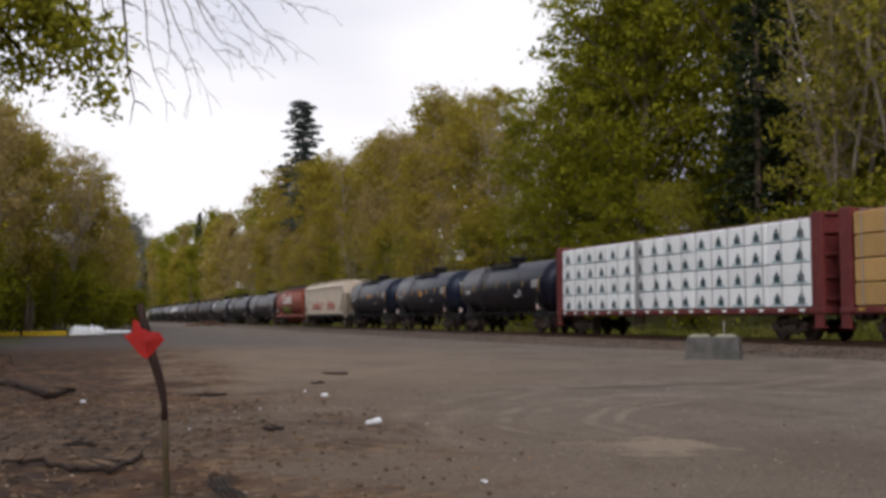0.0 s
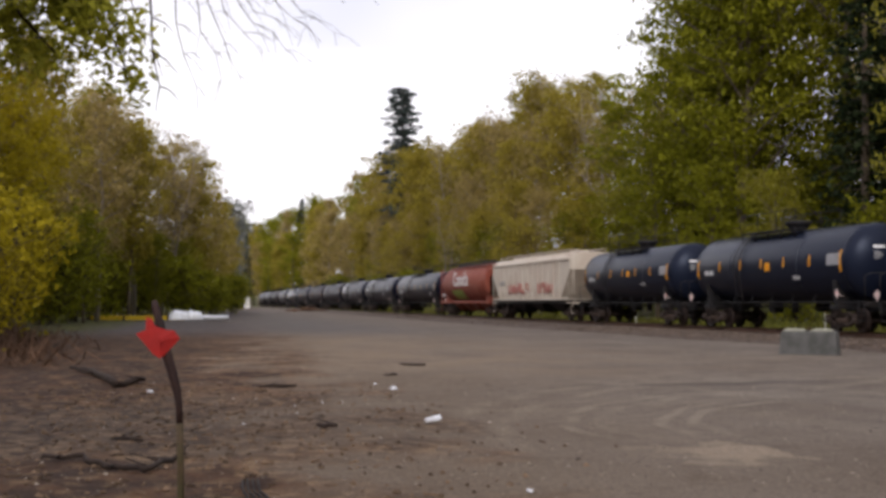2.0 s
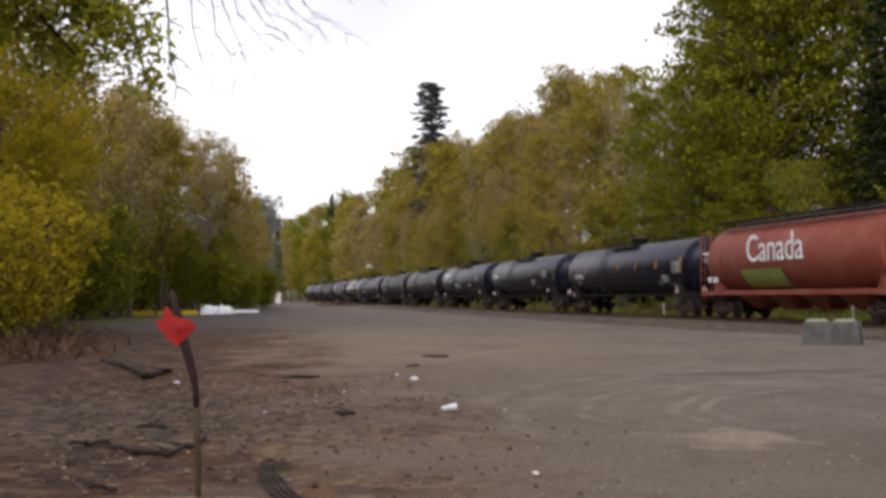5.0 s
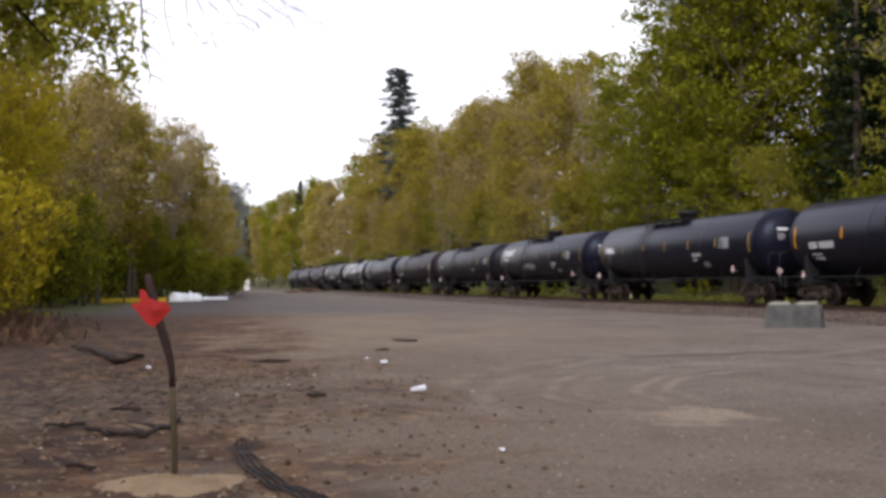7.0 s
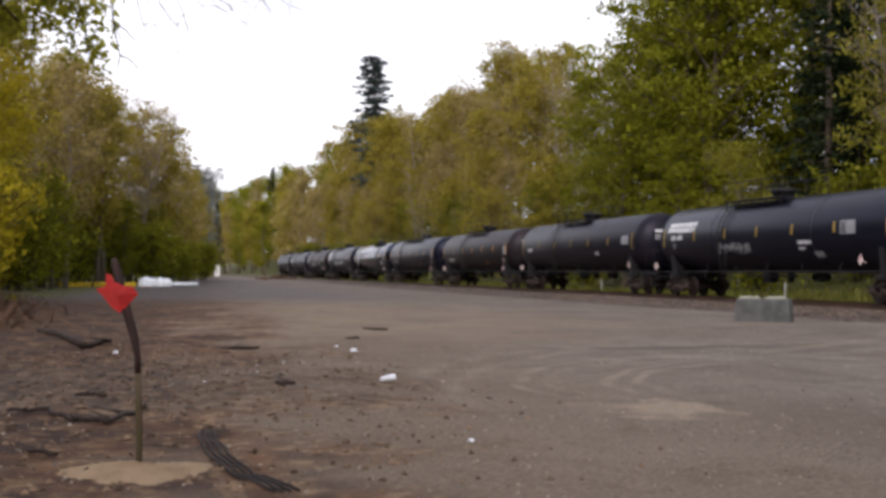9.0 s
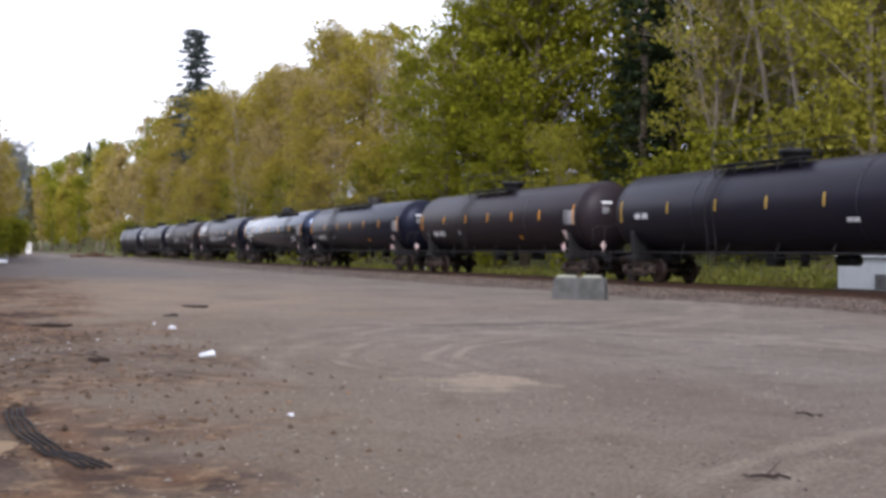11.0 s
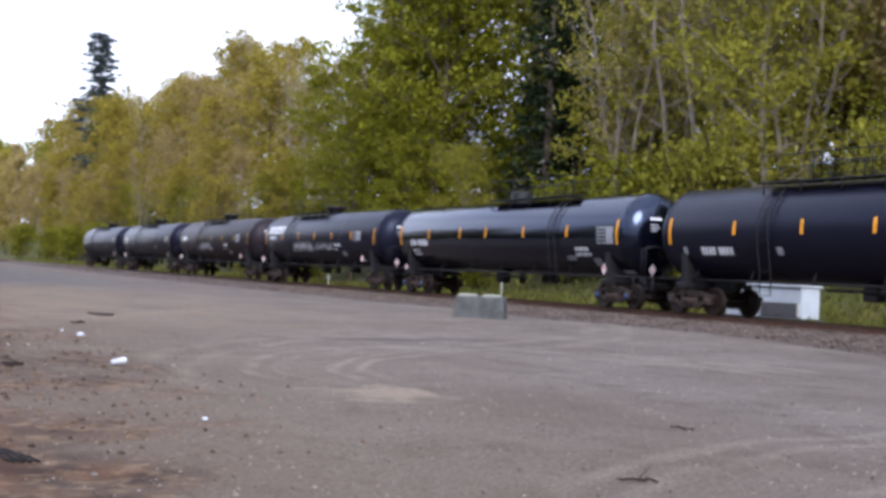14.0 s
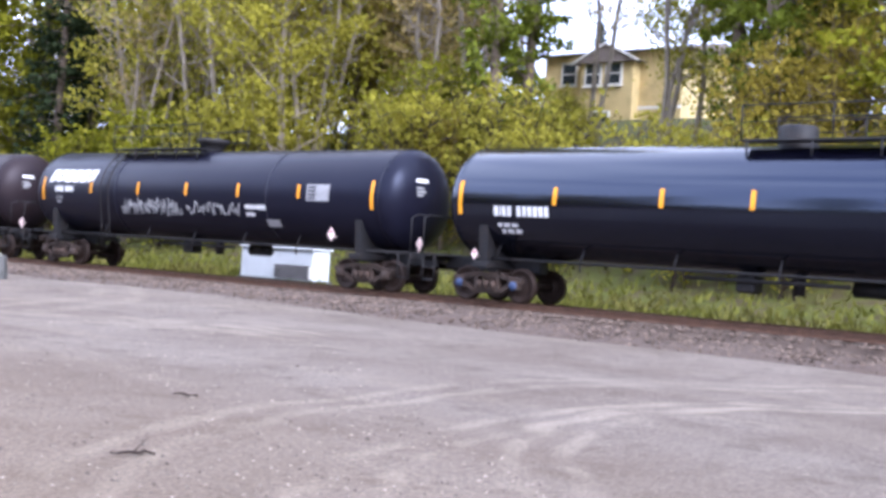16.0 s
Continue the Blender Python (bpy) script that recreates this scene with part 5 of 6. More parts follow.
def plant_woods():
    rnd = random.Random(12)
    # the bank behind the track, from near the camera to the far bend
    near = [("alder", 40, 46, 23), ("alder", 41, 50.5, 24), ("bare", 39.2, 52, 22), ("bare", 40.2, 44.5, 22), ("bare", 43.5, 48, 25), ("alder", 39.5, 54.5, 23), ("bare", 45, 53, 25), ("bare", 42.5, 43, 24), ("yellow", 42.0, 54.5, 19), ("yellow", 38.6, 38.5, 19), ("alder", 41, 41, 22), ("yellow", 37.6, 63, 6), ("fir", 41.6, 66.5, 27),
            ("bare", 41.5, 34.5, 24), ("brown", 44, 36.5, 24), ("bare", 43, 31.5, 25), ("brown", 47, 40, 25), ("ivy", 41.0, 29.2, 25), ("ivy", 43.4, 30.2, 26), ("olive", 50, 46, 25), ("olive", 52, 54, 27),
            ("under", 39.0, 15.6, 8), ("under", 40, 13, 10), ("under", 39.5, 35.5, 8), ("under", 40, 31.5, 6), ("ivy", 43.0, 20.4, 26), ("ivy", 41, 17.6, 26), ("alder", 44.5, 18.6, 24), ("bare", 46, 15.2, 24), ("ivy", 42.2, 14.2, 26), ("green", 41, 10.5, 22), ("ivy", 44.5, 11.5, 26), ("green", 46, 7, 24), ("bare", 48, 19, 24), ("yellow", 44, 2, 22), ("green", 43, -6, 22), ("yellow", 45, -14, 22), ("green", 44, -24, 24), ("bush", 37.6, 23.5, 5), ("bush", 38, 27, 6), ("bush", 38.4, 33, 6), ("bush", 37.6, 18, 5), ("bush", 38, 13.5, 5), ("bush", 38.5, 44, 6), ("thicket", 38.0, 49, 6), ("thicket", 38.2, 57, 6),
            ("bare", 54, 37.5, 20), ("fir", 44.5, 66, 28), ("fir", 47, 71, 30), ("green", 40.0, 77.5, 31), ("green", 40, 82, 31), ("green", 41.5, 90, 28), ("green", 39.5, 97, 19), ("green", 47, 86, 33), ("green", 47.5, 93, 27), ("green", 48, 77, 33), ("green", 37.6, 76, 13), ("green", 37.8, 86, 14), ("yellow", 38, 94, 12), ("yellow", 38.6, 71, 11), ("olive", 49, 60, 27), ("olive", 54, 70, 28), ("brown", 56, 77, 28), ("olive", 52, 65, 28), ("olive", 58, 62, 28), ("brown", 55, 50, 27), ("olive", 57, 56, 28), ("green", 53, 84, 31), ("under", 53, 20, 8), ("alder", 46, 24.0, 19), ("yellow", 50.0, 24.9, 13), ("bare", 50, 29.6, 20), ("bare", 51, 16, 24), ("olive", 54, 12, 25), ("yellow", 49, 9, 24), ("bush", 47, 28.6, 3.5), ("bush", 52, 32.0, 2.6), ("under", 50, 62.5, 10), ("under", 46, 57.5, 9), ("under", 54, 68, 10), ("under", 54, 50, 9), ("under", 52.5, 46, 9), ("under", 51, 43, 8), ("under", 55, 55, 10), ("brown", 49, 41, 26), ("olive", 55, 44, 22)]
    belt(near, rnd)
    kinds = ["brown", "olive", "brown", "olive", "brown", "olive", "olive", "bare"]
    k = 0
    for y in range(104, 250, 8):
        for x, h in ((38.5, 14.0), (43.5, 20.0), (50.0, 21.0)):
            f = (y - 90) / 160
            plant(kinds[(k * 5 + int(x)) % 8], x + rnd.uniform(-1.5, 1.5), y + rnd.uniform(-3, 3), h * rnd.uniform(0.85, 1.12) * (0.95 + 0.42 * f))
            k += 1
    for y in range(98, 250, 11):
        plant("under", 40 + rnd.uniform(-2, 2), y, 9 + 2 * rnd.random())
    for y in range(252, 620, 17):
        f = (y - 252) / 368
        for x, h in ((37.0, 16), (46.0, 22)):
            plant("far_green" if rnd.random() < 0.35 else rnd.choice(("far_olive", "far_brown")), x + rnd.uniform(-2, 2) - 14 * max(0, (y - 400) / 220), y + rnd.uniform(-4, 4), h * rnd.uniform(0.85, 1.1) * (1.32 + 0.45 * f))
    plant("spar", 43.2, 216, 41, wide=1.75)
    plant("fir", 74, 45, 8.5, wide=1.3)
    plant("fir", 41.5, 392, 34, wide=0.8)
    plant("fir", 27, 420, 27, wide=0.8)
    plant("fir", 24, 430, 24, wide=0.8)
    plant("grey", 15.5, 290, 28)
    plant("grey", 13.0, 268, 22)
    # wood along the west edge of the lot
    west = [("gold", -9.5, 44, 12.5), ("gold", -8.0, 52, 13.5), ("gold", -12, 48, 15), ("gold", -7.6, 61, 13), ("olive", -11, 60, 15), ("olive", -8.5, 72, 17), ("brown", -9, 84, 18.5), ("brown", -5.5, 93, 18.5), ("olive", -3.5, 102, 16),
            ("bare", -0.6, 112, 18.5), ("brown", -3.2, 108, 19.5), ("brown", 0.4, 116, 18.5), ("olive", 2.2, 124, 16.5), ("brown", 3.4, 132, 15.5), ("olive", -6.5, 100, 19), ("green", -6.0, 86, 8), ("green", -1.4, 106, 8), ("green", 0.8, 113, 8), ("olive", -14, 70, 20), ("gold", -14, 38, 16), ("green", -10, 76, 10), ("olive", 4.6, 140, 13), ("brown", 5.6, 152, 13), ("olive", 7.2, 165, 12)]
    west += [("olive", 1.4, 121, 14), ("green", 2.2, 140, 11), ("olive", -7.5, 98, 17), ("olive", -4.5, 113, 17), ("brown", -1.2, 124, 17), ("gold", -6.4, 50, 9), ("gold", -10.5, 40, 12)]
    for kind, x, y, h in west:
        plant(kind, x, y, h)
    for k in range(16):
        plant(("olive", "brown", "green")[k % 3], -15 - 5 * (k % 3) + 0.5 * k, 45 + 7 * k, 15 + 3 * (k % 2))
    for k in range(22):
        plant("thicket", -13.0 + 0.60 * k - 1.6 * (k % 2), 46 + 4.6 * k, 4.5 + 1.5 * (k % 3))
    for x, y, h in ((-4.9, 31, 3.0), (-5.9, 33.5, 4.2), (-6.6, 37, 5.0), (-5.8, 41, 4.4), (-6.8, 47, 5.0), (-7.4, 29, 4.0)):
        plant("gold_bush", x, y, h)
    for x, y, h in ((0.9, 111, 5), (1.8, 127, 5), (2.4, 119, 4.2), (3.9, 122, 3.6), (-9.0, 100, 5), (-9.8, 90, 5), (-7.8, 80, 5), (5.0, 128, 3.6), (6.8, 140, 4), (8.6, 160, 4.5)):
        plant("thicket", x, y, h)
    # behind the camera, closing the place
    for x, y in ((-14, -8), (-6, -16), (6, -20), (18, -24), (-18, 8), (-16, 22)):
        plant("green", x, y, 18)
    for k in range(17):
        y = 2 + 5.2 * k
        if not 22 < y < 34:
            plant("under", 47.5 + 3 * (k % 3), y, 8.5 + (k % 2))
    for x, y, h in ((33.4, 100, 4), (33.6, 118, 4.5), (33, 140, 4.5), (33.5, 160, 5), (33, 185, 5), (33.5, 210, 5), (32.8, 240, 6), (34.6, 87, 4), (35, 74, 4), (35.5, 62, 4)):
        plant("thicket", x, y, h)


plant_woods()


def build_grass():
    """Rank grass and weeds on the bank foot behind the track."""
    rng = np.random.default_rng(5)
    n = 26000
    x = 30.0 + rng.gamma(1.6, 2.0, n)
    y = np.where(rng.random(n) < 0.7, rng.uniform(-4, 75, n), rng.uniform(70, 230, n))
    z = relief(x, y)
    h = rng.uniform(0.05, 0.17, n) * (1 + 0.8 * np.sin(x * 1.3 + y * 0.7) ** 2)
    c = np.stack([x, y, z + h * 0.8], 1)
    a = rng.uniform(0, 6.28, n)
    u = np.stack([np.cos(a) * 0.06, np.sin(a) * 0.06, np.zeros(n)], 1) * rng.uniform(0.6, 1.8, (n, 1))
    w = np.stack([rng.normal(0, 0.10, n), rng.normal(0, 0.10, n), h], 1)
    return thing("grass", "rank yellow-green spring grass on the bank", "grass", kind="stuff", shape=quads_mesh("grass", c, u, w, GRASS))


build_grass()


def build_weeds():
    """Dry brown stalks and brush under the shrubs at the edge of the lot."""
    rng = np.random.default_rng(8)
    n = 5000
    x = rng.normal(-5.6, 1.1, n)
    y = rng.uniform(26, 48, n)
    x = x - (y - 30) * 0.09 + 0.5
    z = relief(x, y)
    h = rng.uniform(0.04, 0.30, n) * (1 + 0.7 * np.sin(x * 2.1 + y) ** 2)
    c = np.stack([x, y, z + h * 0.7], 1)
    a = rng.uniform(0, 6.28, n)
    u = np.stack([np.cos(a) * 0.022, np.sin(a) * 0.022, np.zeros(n)], 1)
    w = np.stack([rng.normal(0, 0.30, n), rng.normal(0, 0.30, n), h], 1)
    return thing("dry_brush", "dry brown stalks under the shrubs", "brush", kind="stuff", shape=quads_mesh("dry_brush", c, u, w, DEAD))


build_weeds()


# ---- things on the lot ----
def bent_post():
    """A bent steel post with a crumpled red sheet sign, leaning out of a low mound of sand."""
    p = thing("bent_sign_post", "bent rusty steel post with a crumpled red sheet sign", "post", at=pose(-0.01, 8.84, 0.14))
    low = [(0, 0, -0.3), (0.002, 0, 0.20), (-0.004, 0, 0.45), (-0.012, 0, 0.70)]
    up = [(-0.012, 0, 0.70), (-0.016, 0, 0.82), (-0.034, 0, 0.93), (-0.068, 0, 1.06), (-0.107, 0, 1.19), (-0.150, 0.01, 1.37), (-0.182, 0.02, 1.50), (-0.192, 0.02, 1.55)]
    part("lower_post", Shape().tube(low, [0.025, 0.024, 0.024, 0.025], 8), POLE_GREEN, p, "post with worn green paint")
    part("upper_post", Shape().tube(up, [0.025, 0.023, 0.030, 0.034, 0.034, 0.032, 0.028, 0.016], 8), POLE_RUST, p)
    s = Shape()
    cx, cz = -0.160, 1.28
    out = [(-0.152, 0.040), (-0.087, 0.066), (-0.084, 0.158), (-0.045, 0.142), (-0.030, 0.095), (0.040, 0.066), (0.105, 0.060), (0.146, 0.004), (0.070, -0.078), (0.012, -0.132), (-0.040, -0.096), (-0.105, -0.012)]
    fold = lambda x, z: 0.028 * math.sin(11 * x + 6 * z) + 0.10 * abs(x + 0.02) * (x > -0.02) - 0.045
    ring = lambda d: [(cx + x, d + fold(x, z), cz + z) for x, z in out]
    front, back = ring(0.0), ring(0.007)
    k = len(out)
    hub = [(cx + 0.01, fold(0.01, 0) - 0.012, cz), (cx + 0.01, fold(0.01, 0) - 0.004, cz)]
    s.add(front + back + hub, [(i, (i + 1) % k, 2 * k) for i in range(k)] + [(k + (i + 1) % k, k + i, 2 * k + 1) for i in range(k)] + [((i + 1) % k, i, k + i, k + (i + 1) % k) for i in range(k)])
    part("sign_sheet", s, FLAG, p, "crumpled red painted sheet")
    part("bolt", Shape().tube([(cx + 0.02, -0.09, cz - 0.01), (cx + 0.02, 0.02, cz - 0.01)], 0.009, 6), FLAG, p)
    return p


bent_post()


def sand_mound():
    s = Shape()
    rnd = random.Random(2)
    pts, n, rings = [], 34, 10
    for r in range(rings):
        for k in range(n):
            a = 2 * math.pi * k / n
            q = (r + 0.02) / (rings - 1)
            rad = q * (0.74 + 0.12 * math.sin(3 * a) + rnd.uniform(-.05, .05))
            x, y = 0.0 + math.cos(a) * rad, 8.78 + math.sin(a) * rad * 0.8
            g = ground_z(x, y) 
            pts.append((x, y, g + 0.065 * max(0.0, 1 - q) ** 1.3 - 0.05 * q ** 3 + rnd.uniform(-0.018, 0.016)))
    s.add(pts, [(r * n + k, r * n + (k + 1) % n, (r + 1) * n + (k + 1) % n, (r + 1) * n + k) for r in range(rings - 1) for k in range(n)], True)
    return thing("sand_mound", "low mound of pale sand round the post", "sand", shape=s, mat=SAND)


sand_mound()


def concrete_block():
    b = thing("concrete_block", "weathered mossy interlocking concrete block beside the track", "block", at=pose(16.85, 29.2, 0.27, 0, 0, -38) @ Matrix.Diagonal((0.93, 0.93, 1.28, 1)))
    s = Shape().loft([[(-w, -d, z), (w, -d, z), (w, d, z), (-w, d, z)] for w, d, z in ((0.84, 0.42, -0.06), (0.82, 0.42, 0.02), (0.77, 0.38, 0.46), (0.74, 0.36, 0.51))])
    part("body", s, CONCRETE, b)
    # the top lugs are of paler concrete than the body
    for x in (-0.42, 0.36):
        part("lug", Shape().loft([[(x - w, -d, z), (x + w, -d, z), (x + w, d, z), (x - w, d, z)] for w, d, z in ((0.30, 0.31, 0.505), (0.28, 0.29, 0.535), (0.20, 0.21, 0.565))]), CONCRETE_PALE, b, "pale top lug")
    part("lifting_loop", Shape().tube([(-0.08, 0, 0.49), (-0.07, 0, 0.58), (0.03, 0, 0.58), (0.04, 0, 0.49)], 0.014, 6), RAIL, b)
    return b


concrete_block()


def cup():
    c = thing("paper_cup", "crushed white paper cup lying on the gravel", "cup", at=pose(3.14, 14.92, 0.165 + 0.045, 0, 84, 14) @ Matrix.Diagonal((0.8, 0.8, 0.9, 1)))
    part("body", Shape().lathe([(-0.11, 0.003), (-0.11, 0.040), (0.10, 0.058)], 16, "z"), PAPER, c)
    part("rolled_rim", Shape().lathe([(0.10, 0.058), (0.105, 0.063), (0.11, 0.058), (0.09, 0.050), (-0.08, 0.03)], 16, "z"), PAPER, c)
    return c


cup()


def litter():
    """Scraps of paper and pale stones on the lot."""
    rnd = random.Random(6)
    for x, y, r in ((3.60, 19.95, 0.075), (2.85, 9.92, 0.032), (-0.39, 20.3, 0.055), (2.1, 17.6, 0.018), (2.4, 17.7, 0.014), (1.62, 16.9, 0.012), (1.55, 16.0, 0.014), (0.8, 15.1, 0.016), (3.5, 21.2, 0.03)):
        s = Shape()
        n = 9
        s.loft([[(math.cos(2 * math.pi * k / n) * r * rnd.uniform(0.6, 1.2), math.sin(2 * math.pi * k / n) * r * rnd.uniform(0.5, 1.0), z + rnd.uniform(-.2, .2) * r) for k in range(n)] for z in (0.0, r * 0.6)])
        thing("paper_scrap", "crumpled scrap of white paper on the gravel", "litter", "scraps on the lot", shape=s, mat=PAPER, at=pose(x, y, ground_z(x, y) + 0.02, rnd.uniform(-8, 8), 0, rnd.uniform(0, 360)))
    rk = Shape()
    for _ in range(900):
        x = rnd.gauss(0.4, 1.6)
        y = rnd.uniform(8.0, 21)
        r = rnd.uniform(0.012, 0.05)
        z = ground_z(x, y) + 0.005
        a = rnd.uniform(0, 6)
        o = [(r, 0, 0), (-r, 0, 0), (0, r * .8, 0), (0, -r * .8, 0), (0, 0, r * .7), (0, 0, -r * .5)]
        rk.add([(x + p[0] * math.cos(a) - p[1] * math.sin(a), y + p[0] * math.sin(a) + p[1] * math.cos(a), z + p[2]) for p in o], [(0, 2, 4), (2, 1, 4), (1, 3, 4), (3, 0, 4), (2, 0, 5), (1, 2, 5), (3, 1, 5), (0, 3, 5)])
    thing("loose_stones", "loose stones and clods strewn over the dirt", "stones", kind="stuff", shape=rk, mat=CLOD)
    pale = Shape()
    for k in range(5200):
        y = 3.0 + 30 * rnd.random() ** 1.6
        x = rnd.uniform(-1.5, 4.0 + y * 0.75)
        r = rnd.uniform(0.006, 0.020) * (1.7 if rnd.random() < 0.06 else 1.0)
        z, a = ground_z(x, y) + r * 0.15, rnd.uniform(0, 6)
        o = [(r, 0, 0), (-r, 0, 0), (0, r * .8, 0), (0, -r * .8, 0), (0, 0, r * .7), (0, 0, -r * .5)]
        pale.add([(x + q[0] * math.cos(a) - q[1] * math.sin(a), y + q[0] * math.sin(a) + q[1] * math.cos(a), z + q[2]) for q in o], [(0, 2, 4), (2, 1, 4), (1, 3, 4), (3, 0, 4), (2, 0, 5), (1, 2, 5), (3, 1, 5), (0, 3, 5)])
    thing("pebbles", "small grey and pale pebbles strewn over the gravel lot", "pebbles", kind="stuff", shape=pale, mat=PEBBLE)
    db = Shape()
    for _ in range(480):
        x, y = rnd.gauss(-0.6, 1.3), rnd.uniform(9.5, 22)
        r, a = rnd.uniform(0.02, 0.075), rnd.uniform(0, 6.3)
        z = ground_z(x, y) + 0.012
        db.tube([(x - r * math.cos(a), y - r * math.sin(a), z), (x, y, z + rnd.uniform(0, .02)), (x + r * math.cos(a), y + r * math.sin(a), z)], rnd.uniform(0.004, 0.014), 4)
    thing("wood_debris", "dark bark chips and twigs strewn over the dirt", "debris", kind="stuff", shape=db, mat=CLOD)


litter()


def fallen_branch(points, r, label, twigs=4, seed=0):
    rnd = random.Random(seed)
    pts = []
    for (x0, y0), (x1, y1) in zip(points[:-1], points[1:]):
        for k in range(5):
            f = k / 5
            x, y = x0 + (x1 - x0) * f + rnd.uniform(-.03, .03), y0 + (y1 - y0) * f + rnd.uniform(-.05, .05)
            pts.append(Vector((x, y, ground_z(x, y) + r * 0.9 + rnd.uniform(0, 0.03))))
    b = thing("fallen_branch", label, "branch")
    part("stem", Shape().tube(pts, [r * (0.55 + 0.45 * math.sin(3.1 * k / len(pts))) for k in range(len(pts))], 6), TWIG, b)
    for k in range(twigs):
        p = rnd.choice(pts)
        a = rnd.uniform(0, 6.3)
        e = p + Vector((math.cos(a) * 0.35, math.sin(a) * 0.35, 0.06))
        part("twig", Shape().tube([p, e], [r * 0.5, r * 0.2], 5), TWIG, b)


fallen_branch([(-2.09, 26.3), (-1.62, 24.7), (-0.94, 21.1), (-0.37, 21.8)], 0.065, "dark fallen branch lying on the brown dirt", 5, 1)
fallen_branch([(-1.32, 12.48), (-0.92, 12.37), (-0.58, 11.91), (-0.29, 11.47), (-0.07, 12.36), (0.10, 12.5)], 0.030, "dark crooked branch lying behind the post", 6, 2)
fallen_branch([(-0.88, 9.89), (-0.74, 9.58), (-0.59, 9.44)], 0.02, "short dark stick on the dirt", 2, 3)
fallen_branch([(-0.70, 13.93), (-0.26, 13.53)], 0.018, "dark stick on the burnt patch", 3, 4)
fallen_branch([(7.14, 8.38), (7.40, 8.28)], 0.014, "short dark stick on the pale gravel", 0, 5)
fallen_branch([(4.86, 6.18), (5.02, 6.12), (5.16, 6.07)], 0.012, "thin brown twig on the pale gravel", 1, 6)
fallen_branch([(5.02, 26.7), (5.69, 26.3)], 0.03, "dark flattened stick on the gravel", 0, 7)
fallen_branch([(4.0, 23.0), (4.32, 22.9)], 0.022, "short dark stick beside a paper scrap", 1, 8)
fallen_branch([(1.4, 20.8), (2.22, 21.2)], 0.03, "dark stick lying on the brown dirt", 1, 9)
fallen_branch([(1.62, 14.5), (1.86, 14.3)], 0.03, "dark clod of bark on the dirt", 1, 10)


def tread_strip():
    """A shed strip of tyre tread lying in a curve: four raised ribs on a thin band."""
    t = thing("tyre_tread_strip", "shed strip of black tyre tread curving over the dirt", "rubber strip")
    line = []
    for k in range(21):
        f = k / 20
        x = (1 - f) ** 2 * 0.60 + 2 * f * (1 - f) * 0.50 + f * f * 0.98
        y = (1 - f) ** 2 * 10.85 + 2 * f * (1 - f) * 9.1 + f * f * 8.0
        line.append((x, y))
    for j in range(4):
        pts = []
        for k, (x, y) in enumerate(line):
            x0, y0 = line[max(k - 1, 0)]
            x1, y1 = line[min(k + 1, 20)]
            l = math.hypot(x1 - x0, y1 - y0)
            o = (j - 1.5) * (0.044 + 0.020 * k / 20)
            px, py = x + (y1 - y0) / l * o, y - (x1 - x0) / l * o
            pts.append((px, py, ground_z(px, py) + 0.022 + 0.006 * math.sin(k * 2.1 + j)))
        part("tread_rib", Shape().tube(pts, 0.011, 6), RUBBER, t)
    return t


tread_strip()


